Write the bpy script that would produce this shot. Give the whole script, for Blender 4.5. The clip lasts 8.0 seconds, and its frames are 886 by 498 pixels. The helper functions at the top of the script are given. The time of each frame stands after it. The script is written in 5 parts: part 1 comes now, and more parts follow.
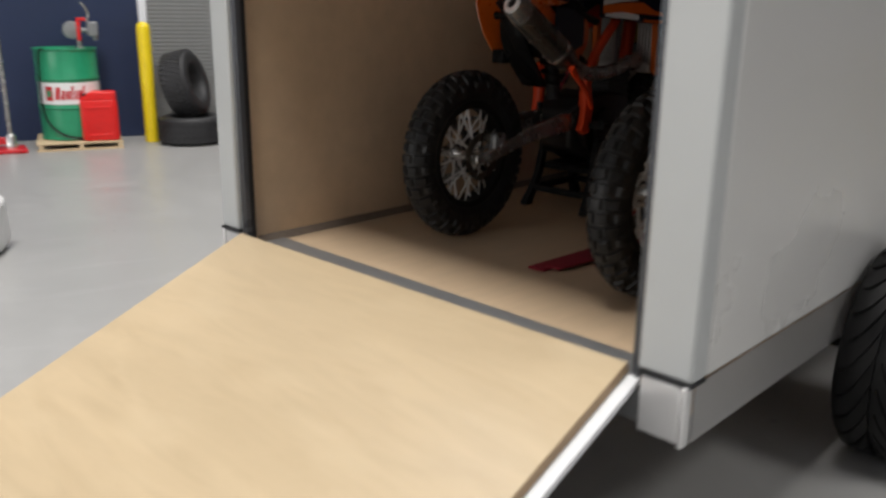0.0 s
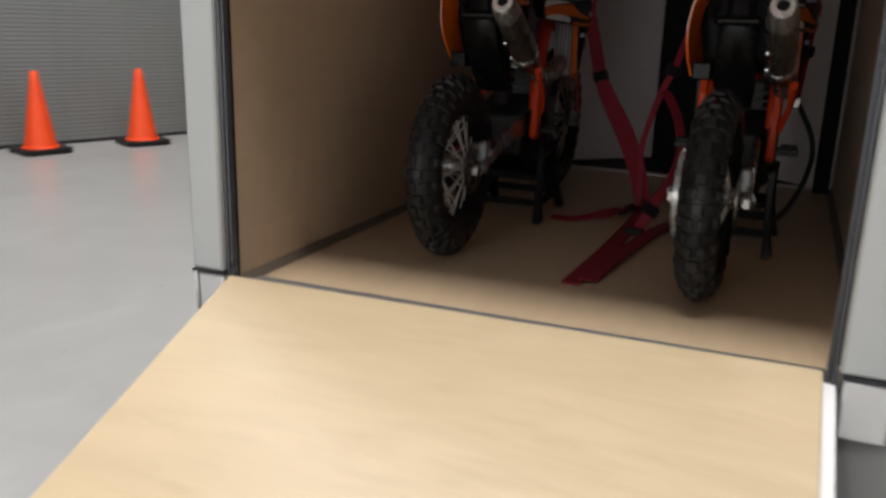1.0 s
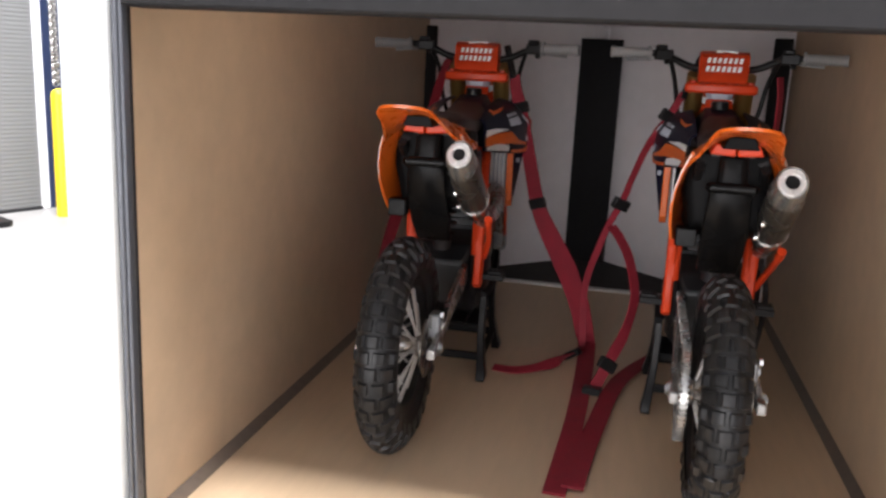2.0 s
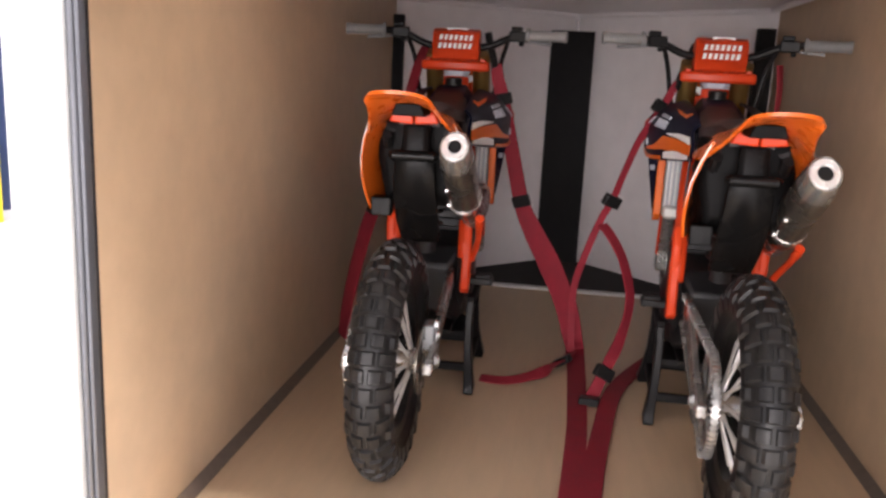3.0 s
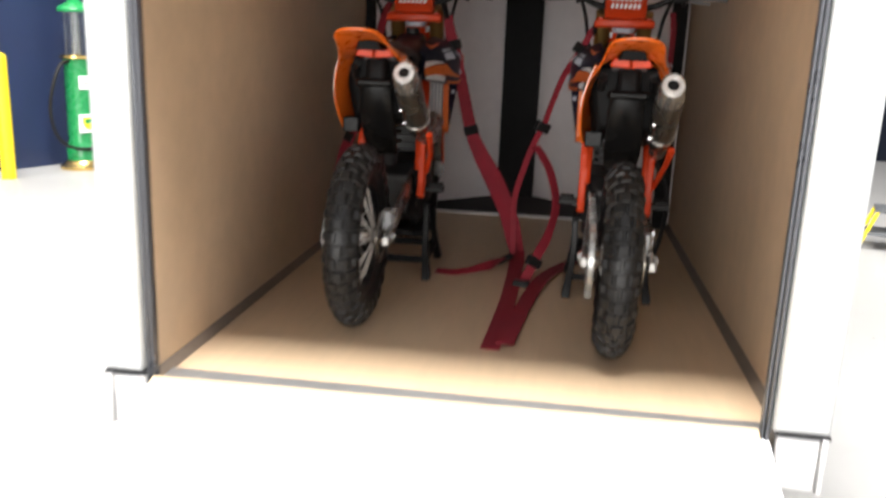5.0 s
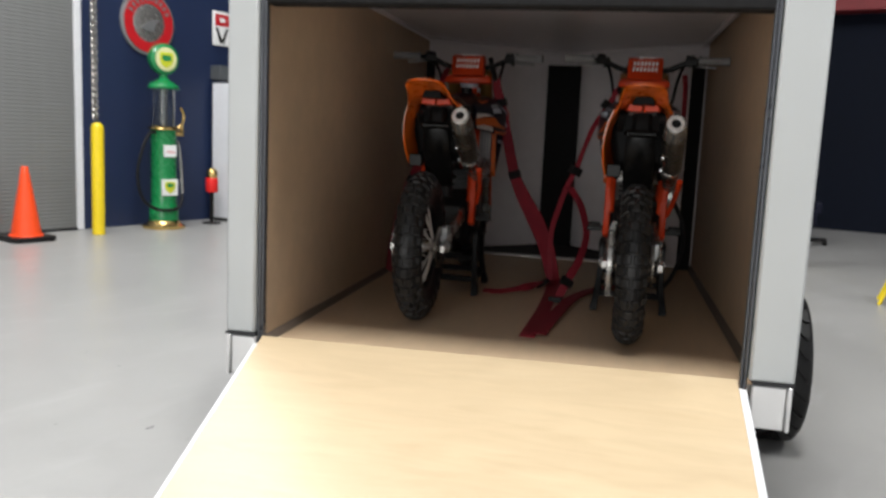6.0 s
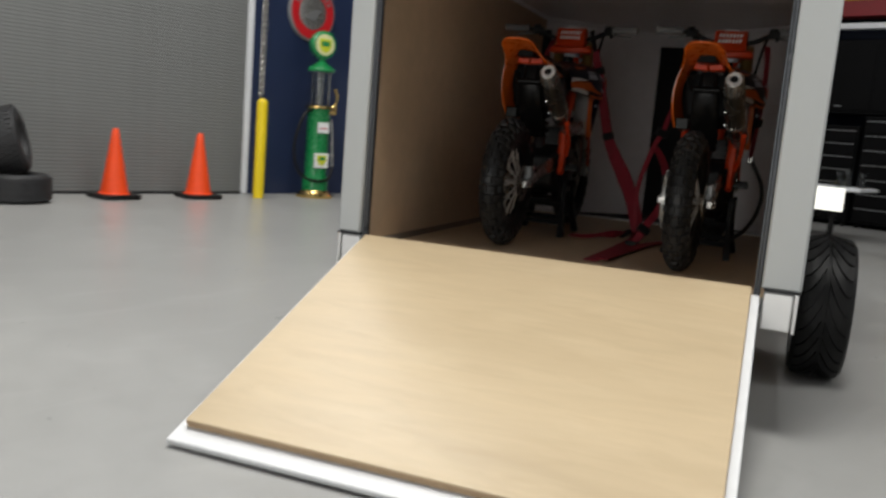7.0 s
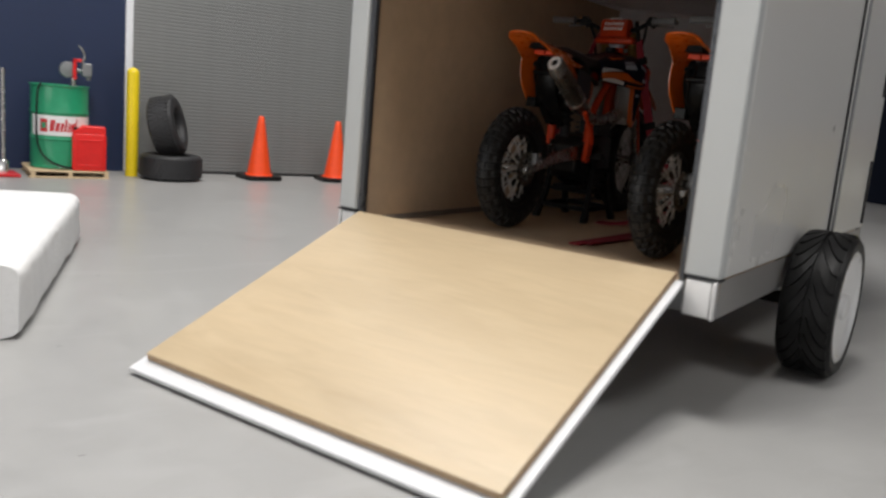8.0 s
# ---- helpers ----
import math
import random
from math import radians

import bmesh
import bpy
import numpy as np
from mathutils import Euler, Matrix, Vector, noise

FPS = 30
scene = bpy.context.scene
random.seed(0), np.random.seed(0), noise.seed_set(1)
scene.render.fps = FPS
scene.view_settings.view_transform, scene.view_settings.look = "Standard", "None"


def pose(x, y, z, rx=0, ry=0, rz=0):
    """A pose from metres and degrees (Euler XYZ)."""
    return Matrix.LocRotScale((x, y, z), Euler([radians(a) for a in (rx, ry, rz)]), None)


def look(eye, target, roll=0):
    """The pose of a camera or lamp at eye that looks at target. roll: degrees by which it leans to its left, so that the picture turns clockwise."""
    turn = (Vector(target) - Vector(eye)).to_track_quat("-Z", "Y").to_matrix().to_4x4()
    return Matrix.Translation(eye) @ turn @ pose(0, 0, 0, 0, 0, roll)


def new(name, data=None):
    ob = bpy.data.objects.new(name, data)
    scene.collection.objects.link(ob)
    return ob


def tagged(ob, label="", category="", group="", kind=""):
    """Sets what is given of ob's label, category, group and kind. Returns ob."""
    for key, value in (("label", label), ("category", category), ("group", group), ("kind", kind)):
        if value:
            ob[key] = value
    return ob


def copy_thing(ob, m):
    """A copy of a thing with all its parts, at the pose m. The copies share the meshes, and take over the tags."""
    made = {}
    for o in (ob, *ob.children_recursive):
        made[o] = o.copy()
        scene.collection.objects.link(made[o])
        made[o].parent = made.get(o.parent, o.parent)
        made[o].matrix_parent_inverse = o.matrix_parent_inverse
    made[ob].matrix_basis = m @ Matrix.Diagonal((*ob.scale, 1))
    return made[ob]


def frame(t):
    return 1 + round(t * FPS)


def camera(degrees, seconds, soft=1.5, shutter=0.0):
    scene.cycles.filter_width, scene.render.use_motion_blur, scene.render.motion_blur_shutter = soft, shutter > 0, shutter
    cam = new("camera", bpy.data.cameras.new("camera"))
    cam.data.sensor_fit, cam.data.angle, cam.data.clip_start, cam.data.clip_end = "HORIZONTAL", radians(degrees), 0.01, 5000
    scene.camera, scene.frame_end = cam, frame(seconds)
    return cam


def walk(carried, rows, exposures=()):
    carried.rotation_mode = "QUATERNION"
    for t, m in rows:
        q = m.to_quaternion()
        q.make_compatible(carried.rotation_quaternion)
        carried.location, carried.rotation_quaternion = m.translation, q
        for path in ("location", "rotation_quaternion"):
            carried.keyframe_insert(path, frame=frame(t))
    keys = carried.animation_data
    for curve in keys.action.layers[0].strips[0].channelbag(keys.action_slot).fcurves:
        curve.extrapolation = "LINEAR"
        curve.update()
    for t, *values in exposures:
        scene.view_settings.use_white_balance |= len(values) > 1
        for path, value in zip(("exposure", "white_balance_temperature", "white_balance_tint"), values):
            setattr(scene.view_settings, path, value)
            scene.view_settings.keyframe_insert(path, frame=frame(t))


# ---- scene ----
cam = camera(56.6, 8.0, soft=2.6, shutter=0.5)
PATH = [
    (0, (0.191, -0.166, 0.146), (-1.186, 1.174, -0.41), 0.7),
    (0.5, (0.146, -0.213, 0.139), (-0.957, 1.361, -0.417), 1.3),
    (1, (0.076, -0.208, 0.141), (-0.703, 1.556, -0.388), 1.6),
    (1.5, (0.037, -0.179, 0.17), (-0.53, 1.679, -0.306), 2.1),
    (1.7, (0.031, -0.171, 0.176), (-0.488, 1.706, -0.277), 2.5),
    (2.8, (0.006, -0.145, 0.174), (-0.346, 1.779, -0.241), 2.7),
    (3, (0.003, -0.141, 0.17), (-0.324, 1.787, -0.252), 2.8),
    (3.5, (0.001, -0.133, 0.169), (-0.271, 1.803, -0.253), 3.0),
    (4, (0.001, -0.136, 0.174), (-0.244, 1.807, -0.235), 2.8),
    (4.5, (0.015, -0.169, 0.167), (-0.213, 1.772, -0.261), 2.6),
    (5, (0.032, -0.217, 0.16), (-0.274, 1.7, -0.322), 2.2),
    (5.2, (0.03, -0.233, 0.155), (-0.288, 1.675, -0.353), 2.0),
    (6.3, (0.059, -0.316, 0.133), (-0.451, 1.605, -0.089), 3.2),
    (6.5, (0.07, -0.334, 0.125), (-0.503, 1.569, -0.101), 3.7),
    (7, (0.099, -0.349, 0.114), (-0.675, 1.473, -0.174), 4.7),
    (7.5, (0.151, -0.364, 0.114), (-0.827, 1.347, -0.226), 5.1),
    (8, (0.21, -0.324, 0.122), (-0.974, 1.249, -0.228), 5.0),
]
walk(cam, [(t, look(eye, target, roll)) for t, eye, target, roll in PATH],
     exposures=[(0.0, -0.11, 6500, 10), (0.5, -0.18, 6500, 10), (0.9, -0.14, 6500, 10), (1.2, 0.1, 6500, 10), (1.5, 1.02, 6600, 13), (1.7, 1.4, 6450, 13), (2.3, 1.85, 6200, 15), (2.8, 2.12, 6350, 17), (3.5, 2.65, 6950, 23), (4.2, 2.7, 6950, 23), (4.5, 2.8, 6750, 17), (4.7, 2.5, 6500, 10), (5.0, 1.72, 6500, 10), (5.2, 1.1, 6500, 10), (5.8, 0.35, 6500, 10), (6.3, 0.25, 6080, 6), (6.5, 0.1, 6080, 6), (6.8, -0.26, 6500, 10), (7.0, -0.29, 6500, 7), (7.5, -0.52, 6450, 9), (8.0, -0.15, 6500, 10)])


# All sizes below are in millimetres: a garage of toys at one tenth of true size.
MM = 0.001


# ---- world, lamps ----
world = bpy.data.worlds.new("world")
scene.world = world
world.use_nodes = True
world.node_tree.nodes["Background"].inputs["Color"].default_value = (0.75, 0.78, 0.8, 1)
world.node_tree.nodes["Background"].inputs["Strength"].default_value = 0.05


def area_lamp(x, y, z, w, d, watts, target):
    lamp = bpy.data.lights.new("area_lamp", "AREA")
    lamp.shape, lamp.size, lamp.size_y, lamp.energy = "RECTANGLE", w * MM, d * MM, watts
    lamp.color = (1.0, 0.975, 0.94)
    ob = new("area_lamp", lamp)
    ob.matrix_world = look(Vector((x, y, z)) * MM, Vector(target) * MM)
    return ob


area_lamp(5, -220, 985, 280, 250, 11.0, (5, -220, 0))
area_lamp(-470, 270, 985, 400, 560, 7.0, (-470, 270, 0))
# added fill light, low and unseen behind the camera, set in a wall gap
bay_light = area_lamp(-135, -1324, 205, 860, 400, 3.7, (207, -384, 205))
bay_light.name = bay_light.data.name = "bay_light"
# Added fill with no known source: brightens the trailer's right flank.
area_lamp(800, 130, 985, 280, 280, 3.9, (800, 130, 0))


# ---- materials ----
def mat(name, color, rough=0.5, metal=0.0, var=0.12, grain=0.5, stretch=(1, 1, 1), bump=0.0, coat=0.0, big=0.06,
        random_tone=0.0, spec=0.5, warp=0.0):
    """A surface with fine grain and broad patches. grain: noise cells per millimetre; bump: relief in millimetres."""
    m = bpy.data.materials.new(name)
    m.use_nodes = True
    nt = m.node_tree
    n, link = nt.nodes, nt.links.new
    b = n["Principled BSDF"]
    tc = n.new("ShaderNodeTexCoord")
    mp = n.new("ShaderNodeMapping")
    mp.inputs["Scale"].default_value = [s / MM for s in stretch]
    link(tc.outputs["Object"], mp.inputs["Vector"])
    fine, broad = n.new("ShaderNodeTexNoise"), n.new("ShaderNodeTexNoise")
    fine.inputs["Scale"].default_value, fine.inputs["Detail"].default_value = grain, 5
    broad.inputs["Scale"].default_value, broad.inputs["Detail"].default_value = grain * big, 3
    fine.inputs["Distortion"].default_value = broad.inputs["Distortion"].default_value = warp
    link(mp.outputs["Vector"], fine.inputs["Vector"])
    link(mp.outputs["Vector"], broad.inputs["Vector"])
    mix = n.new("ShaderNodeMath")
    mix.operation = "ADD"
    link(fine.outputs["Fac"], mix.inputs[0])
    link(broad.outputs["Fac"], mix.inputs[1])
    fac = mix.outputs[0]
    if random_tone:
        info = n.new("ShaderNodeObjectInfo")
        add = n.new("ShaderNodeMath")
        add.operation, add.inputs[1].default_value = "MULTIPLY_ADD", random_tone
        link(info.outputs["Random"], add.inputs[0])
        link(fac, add.inputs[2])
        fac = add.outputs[0]
    ramp = n.new("ShaderNodeMapRange")
    ramp.inputs["From Min"].default_value, ramp.inputs["From Max"].default_value = 0.65, 1.35
    link(fac, ramp.inputs["Value"])
    cm = n.new("ShaderNodeMix")
    cm.data_type = "RGBA"
    cm.inputs[6].default_value = [min(1, c * (1 - var)) for c in color] + [1]
    cm.inputs[7].default_value = [min(1, c * (1 + var)) for c in color] + [1]
    link(ramp.outputs["Result"], cm.inputs[0])
    link(cm.outputs[2], b.inputs["Base Color"])
    rr = n.new("ShaderNodeMapRange")
    rr.inputs["To Min"].default_value, rr.inputs["To Max"].default_value = max(0.03, rough - 0.05), min(1, rough + 0.05)
    link(ramp.outputs["Result"], rr.inputs["Value"])
    link(rr.outputs["Result"], b.inputs["Roughness"])
    b.inputs["Metallic"].default_value = metal
    b.inputs["Coat Weight"].default_value = coat
    b.inputs["Specular IOR Level"].default_value = spec
    if bump:
        bp = n.new("ShaderNodeBump")
        bp.inputs["Distance"].default_value, bp.inputs["Strength"].default_value = bump * MM, 1.0
        link(fine.outputs["Fac"], bp.inputs["Height"])
        link(bp.outputs["Normal"], b.inputs["Normal"])
    return m


def marks(m, tone, stretch, low, high, share):
    """Long scuffs or streaks of another tone over a surface. stretch: cells per millimetre along x, y and z."""
    nt = m.node_tree
    n, link = nt.nodes, nt.links.new
    b = n["Principled BSDF"]
    under = b.inputs["Base Color"].links[0].from_socket
    tc, mp, noise, span, mix = (n.new(k) for k in ("ShaderNodeTexCoord", "ShaderNodeMapping", "ShaderNodeTexNoise", "ShaderNodeMapRange", "ShaderNodeMix"))
    mp.inputs["Scale"].default_value = [s / MM for s in stretch]
    noise.inputs["Scale"].default_value, noise.inputs["Detail"].default_value, noise.inputs["Distortion"].default_value = 1.0, 4, 0.5
    span.inputs["From Min"].default_value, span.inputs["From Max"].default_value, span.inputs["To Max"].default_value = low, high, share
    mix.data_type = "RGBA"
    mix.inputs[7].default_value = (*tone, 1)
    link(tc.outputs["Object"], mp.inputs["Vector"])
    link(mp.outputs["Vector"], noise.inputs["Vector"])
    link(noise.outputs["Fac"], span.inputs["Value"])
    link(span.outputs["Result"], mix.inputs[0])
    link(under, mix.inputs[6])
    link(mix.outputs[2], b.inputs["Base Color"])


def glow(name, color, strength):
    m = bpy.data.materials.new(name)
    m.use_nodes = True
    b = m.node_tree.nodes["Principled BSDF"]
    b.inputs["Base Color"].default_value = (*color, 1)
    b.inputs["Emission Color"].default_value = (*color, 1)
    b.inputs["Emission Strength"].default_value = strength
    return m


def glass(name, color=(0.9, 0.93, 0.93)):
    m = bpy.data.materials.new(name)
    m.use_nodes = True
    b = m.node_tree.nodes["Principled BSDF"]
    b.inputs["Base Color"].default_value = (*color, 1)
    b.inputs["Transmission Weight"].default_value = 1.0
    b.inputs["Roughness"].default_value = 0.04
    b.inputs["IOR"].default_value = 1.3
    return m


PLY = mat("birch_plywood", (0.48, 0.374, 0.238), 0.36, var=0.085, grain=0.3, stretch=(0.07, 0.42, 1.0), big=0.08, warp=1.6)
marks(PLY, (0.36, 0.26, 0.15), (0.026, 0.11, 1), 0.53, 0.74, 0.2)
marks(PLY, (0.58, 0.47, 0.315), (0.02, 0.07, 1), 0.52, 0.72, 0.3)
LINER = mat("hardboard_liner", (0.55, 0.405, 0.27), 0.55, var=0.10, grain=0.12, bump=0.015, big=0.14)
PLY_EDGE = mat("plywood_edge", (0.36, 0.25, 0.15), 0.7, var=0.2, grain=0.8, stretch=(0.2, 1, 2))
DECK = mat("plywood_deck", (0.55, 0.41, 0.27), 0.5, var=0.08, grain=0.3, stretch=(1.0, 0.15, 1.0), bump=0.03, big=0.12)
WHITE_BOARD = mat("white_plastic_board", (0.68, 0.685, 0.70), 0.4, var=0.04, grain=0.2)
WHITE_LINER = mat("white_plastic_liner", (0.83, 0.79, 0.80), 0.35, var=0.05, grain=0.1)
SKIN = mat("silver_grey_paint", (0.625, 0.62, 0.605), 0.30, 0.12, var=0.012, grain=0.02, big=0.3)
JAMB = mat("light_grey_paint", (0.47, 0.485, 0.485), 0.42, var=0.03, grain=0.05)
ALU = mat("aluminium", (0.74, 0.735, 0.73), 0.34, 0.6, var=0.03, grain=0.08, stretch=(1, 0.2, 1))
DARK_ALU = mat("dull_aluminium", (0.29, 0.295, 0.30), 0.4, 0.6, var=0.1, grain=0.3)
GASKET = mat("black_rubber_seal", (0.012, 0.012, 0.014), 0.55, var=0.2)
BIKE_BLACK = mat("black_bodywork", (0.0062, 0.006, 0.006), 0.26, var=0.2, grain=0.1, spec=0.13)
AIRBOX_BLACK = mat("matt_black_plastic", (0.005, 0.0048, 0.005), 0.45, var=0.2, grain=0.2, spec=0.06)
BLACK = mat("black_plastic", (0.0115, 0.011, 0.0112), 0.34, var=0.2, grain=0.2, spec=0.16)
FLAT_BLACK = mat("flat_black_paint", (0.011, 0.0105, 0.011), 0.75, var=0.3, grain=0.3, spec=0.2)
NOSE_MAT = mat("dark_grey_mat", (0.028, 0.026, 0.026), 0.75, var=0.15, grain=0.3, spec=0.2)
CABINET_BLACK = mat("black_cabinet_enamel", (0.002, 0.002, 0.0024), 0.5, var=0.2, grain=0.1, spec=0.1)
# Darker copy of RED_PAINT: the far end's dimness is put into the colour.
BEAM_RED = mat("shaded_red_paint", (0.20, 0.008, 0.012), 0.5, var=0.12, grain=0.1)
SEAL_METAL = mat("grey_seal_channel", (0.09, 0.094, 0.105), 0.3, 0.4, var=0.05, grain=0.2)
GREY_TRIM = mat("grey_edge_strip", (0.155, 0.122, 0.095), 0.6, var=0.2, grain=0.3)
ROAD_RUBBER = mat("road_tyre_rubber", (0.009, 0.0088, 0.009), 0.42, var=0.3, grain=0.3, bump=0.01, big=0.2, spec=0.2)
RUBBER = mat("tyre_rubber", (0.0165, 0.016, 0.016), 0.38, var=0.5, grain=0.3, bump=0.015, big=0.2, spec=0.25)
TYRE_GREY = mat("worn_tyre_rubber", (0.02, 0.02, 0.022), 0.6, var=0.3, grain=0.3, bump=0.05)
RIM_SILVER = mat("satin_silver_rim", (0.74, 0.74, 0.74), 0.3, 0.3, var=0.02, grain=0.05)
SILVER = mat("silver_plating", (0.60, 0.59, 0.57), 0.32, 0.4, var=0.03, grain=0.2)
CHROME = mat("chrome", (0.85, 0.85, 0.84), 0.16, 0.9, var=0.03, grain=0.2)
STEEL = mat("brushed_steel", (0.38, 0.37, 0.355), 0.26, 0.75, var=0.05, grain=0.2)
CAP_STEEL = mat("satin_steel", (0.36, 0.345, 0.32), 0.26, 0.75, var=0.03, grain=0.1)
DARK_STEEL = mat("burnt_steel", (0.17, 0.152, 0.128), 0.27, 0.8, var=0.06, grain=0.1)
ORANGE = mat("orange_plastic", (0.70, 0.128, 0.011), 0.30, var=0.07, grain=0.25, coat=0.2)
RED_ORANGE = mat("red_orange_plastic", (0.62, 0.052, 0.011), 0.36, var=0.05, grain=0.3, spec=0.25)
WHITE_DECAL = mat("white_decal", (0.78, 0.78, 0.78), 0.35, var=0.05)
PALE_DECAL = mat("pale_decal", (0.42, 0.44, 0.5), 0.35, var=0.1)
BLUE_DECAL = mat("navy_decal", (0.007, 0.008, 0.02), 0.36, var=0.2, spec=0.2)
SEAT = mat("dark_seat_vinyl", (0.035, 0.02, 0.018), 0.5, var=0.25, grain=0.8, bump=0.03)
GOLD_FORK = mat("gold_anodised", (0.42, 0.27, 0.09), 0.3, 0.9, var=0.04, grain=0.1)
GRIP = mat("grey_rubber_grip", (0.22, 0.22, 0.22), 0.55, var=0.15, grain=1.0, bump=0.04)
ENGINE = mat("dark_engine_casting", (0.012, 0.012, 0.013), 0.4, 0.2, var=0.25, grain=0.3, bump=0.03)
RADIATOR = mat("radiator_grey", (0.36, 0.37, 0.40), 0.45, 0.3, var=0.12, grain=0.5)
STRAP = mat("red_webbing", (0.225, 0.009, 0.021), 0.75, var=0.2, grain=1.4, stretch=(1, 1, 1), bump=0.06, big=0.1)
FLOOR = mat("grey_epoxy_floor", (0.328, 0.326, 0.32), 0.35, var=0.07, grain=0.05, big=0.12, warp=0.8)
marks(FLOOR, (0.48, 0.48, 0.48), (0.014, 0.05, 1), 0.57, 0.74, 0.17)
marks(FLOOR, (0.05, 0.05, 0.05), (0.12, 0.16, 1), 0.735, 0.76, 0.6)
NAVY = mat("navy_wall_paint", (0.0075, 0.018, 0.060), 0.55, var=0.12, grain=0.2, bump=0.03)
# Darker, greyer blue than NAVY, for the north wall and one column.
DARK_WALL = mat("dark_wall_blue", (0.004, 0.006, 0.013), 0.7, var=0.2, grain=0.1, bump=0.03, spec=0.12)
SHUTTER = mat("grey_shutter_metal", (0.176, 0.18, 0.178), 0.5, 0.1, var=0.06, grain=0.1, random_tone=0.1)
WHITE_TRIM = mat("white_trim_paint", (0.74, 0.75, 0.78), 0.45, var=0.05, grain=0.2)
YELLOW = mat("yellow_paint", (0.80, 0.60, 0.012), 0.4, var=0.07, grain=0.2, bump=0.01)
CONE = mat("orange_cone_plastic", (0.88, 0.075, 0.012), 0.45, var=0.08, grain=0.2)
GREEN = mat("green_drum_paint", (0.02, 0.27, 0.13), 0.35, var=0.1, grain=0.15, coat=0.2)
PUMP_GREEN = mat("green_enamel", (0.008, 0.20, 0.055), 0.28, var=0.08, grain=0.2, coat=0.3)
RED = mat("red_plastic", (0.72, 0.014, 0.012), 0.38, var=0.1, grain=0.2)
RED_PAINT = mat("red_paint", (0.5, 0.012, 0.018), 0.35, var=0.1, grain=0.2)
PALLET = mat("pale_pine", (0.55, 0.42, 0.26), 0.7, var=0.15, grain=0.5, stretch=(0.2, 1, 1), bump=0.05, random_tone=0.2)
GOLD = mat("polished_brass", (0.75, 0.53, 0.2), 0.2, 1.0, var=0.1)
CREAM = mat("cream_enamel", (0.66, 0.66, 0.36), 0.35, var=0.06)
LIME = mat("yellow_green_enamel", (0.55, 0.58, 0.02), 0.35, var=0.08)
GREY_PAINT = mat("grey_post_paint", (0.075, 0.081, 0.087), 0.5, var=0.1, grain=0.2, bump=0.02)
FOAM = mat("white_packing_foam", (0.70, 0.70, 0.70), 0.8, var=0.04, grain=0.5, bump=0.25, big=0.15)
GLASS = glass("clear_glass")
LAMP_FACE = glow("lamp_face", (1.0, 0.98, 0.88), 1.3)


# ---- mesh tools ----
class Geo:
    """Points and faces of one mesh, in millimetres."""

    def __init__(self):
        self.v, self.f = [], []

    def add(self, verts, faces):
        k = len(self.v)
        self.v += [Vector(p) for p in verts]
        self.f += [tuple(i + k for i in f) for f in faces]
        return self

    def box(self, x0, x1, y0, y1, z0, z1, m=None):
        p = [Vector((x, y, z)) for z in (z0, z1) for x, y in ((x0, y0), (x1, y0), (x1, y1), (x0, y1))]
        if m is not None:
            p = [m @ q for q in p]
        return self.add(p, [(0, 3, 2, 1), (4, 5, 6, 7), (0, 1, 5, 4), (1, 2, 6, 5), (2, 3, 7, 6), (3, 0, 4, 7)])

    def loft(self, rings, caps=True, closed=False):
        n, k = len(rings[0]), len(rings)
        faces = []
        for i in range(k if closed else k - 1):
            for j in range(n):
                a, b = i * n, (i + 1) % k * n
                faces.append((a + j, a + (j + 1) % n, b + (j + 1) % n, b + j))
        if caps and not closed:
            faces += [tuple(reversed(range(n))), tuple(range((k - 1) * n, k * n))]
        return self.add([p for r in rings for p in r], faces)

    def prism(self, outline, axis, a, b):
        """A flat outline drawn out along an axis from a to b. x: (y, z) points; y: (x, z); z: (x, y)."""
        def at(p, d):
            return {"x": (d, *p), "y": (p[0], d, p[1]), "z": (*p, d)}[axis]
        return self.loft([[at(p, a) for p in outline], [at(p, b) for p in outline]])

    def tube(self, pts, r, seg=10, caps=True, closed=False):
        """A round bar along points; r: one radius or one for each point."""
        pts = [Vector(p) for p in pts]
        k = len(pts)
        rad = r if isinstance(r, (list, tuple)) else [r] * k
        rings, side = [], None
        for i, p in enumerate(pts):
            a, b = pts[(i - 1) % k] if closed or i else p, pts[(i + 1) % k] if closed or i < k - 1 else p
            t = (b - a).normalized()
            if side is None:
                side = t.orthogonal().normalized()
            side = (side - t * side.dot(t)).normalized()
            up = t.cross(side)
            rings.append([p + (side * math.cos(w) + up * math.sin(w)) * rad[i]
                          for w in (2 * math.pi * j / seg for j in range(seg))])
        return self.loft(rings, caps, closed)

    def turn(self, profile, seg=32, axis="z", centre=(0, 0, 0), closed=False, caps=True):
        """A turned form. profile: (radius, height along the axis)."""
        rings = []
        for r, h in profile:
            ring = []
            for j in range(seg):
                w = 2 * math.pi * j / seg
                c, s = r * math.cos(w), r * math.sin(w)
                p = {"z": (c, s, h), "x": (h, c, s), "y": (s, h, c)}[axis]
                ring.append(Vector(p) + Vector(centre))
            rings.append(ring)
        return self.loft(rings, caps, closed)

    def ribbon(self, pts, width, thick, across):
        """A flat band along points. across: the direction of its width at each point, or one for all."""
        pts = [Vector(p) for p in pts]
        rings = []
        for i, p in enumerate(pts):
            t = (pts[min(i + 1, len(pts) - 1)] - pts[max(i - 1, 0)]).normalized()
            w = Vector(across[i] if isinstance(across, list) else across)
            w = (w - t * w.dot(t)).normalized()
            n = t.cross(w)
            span = width[i] if isinstance(width, list) else width
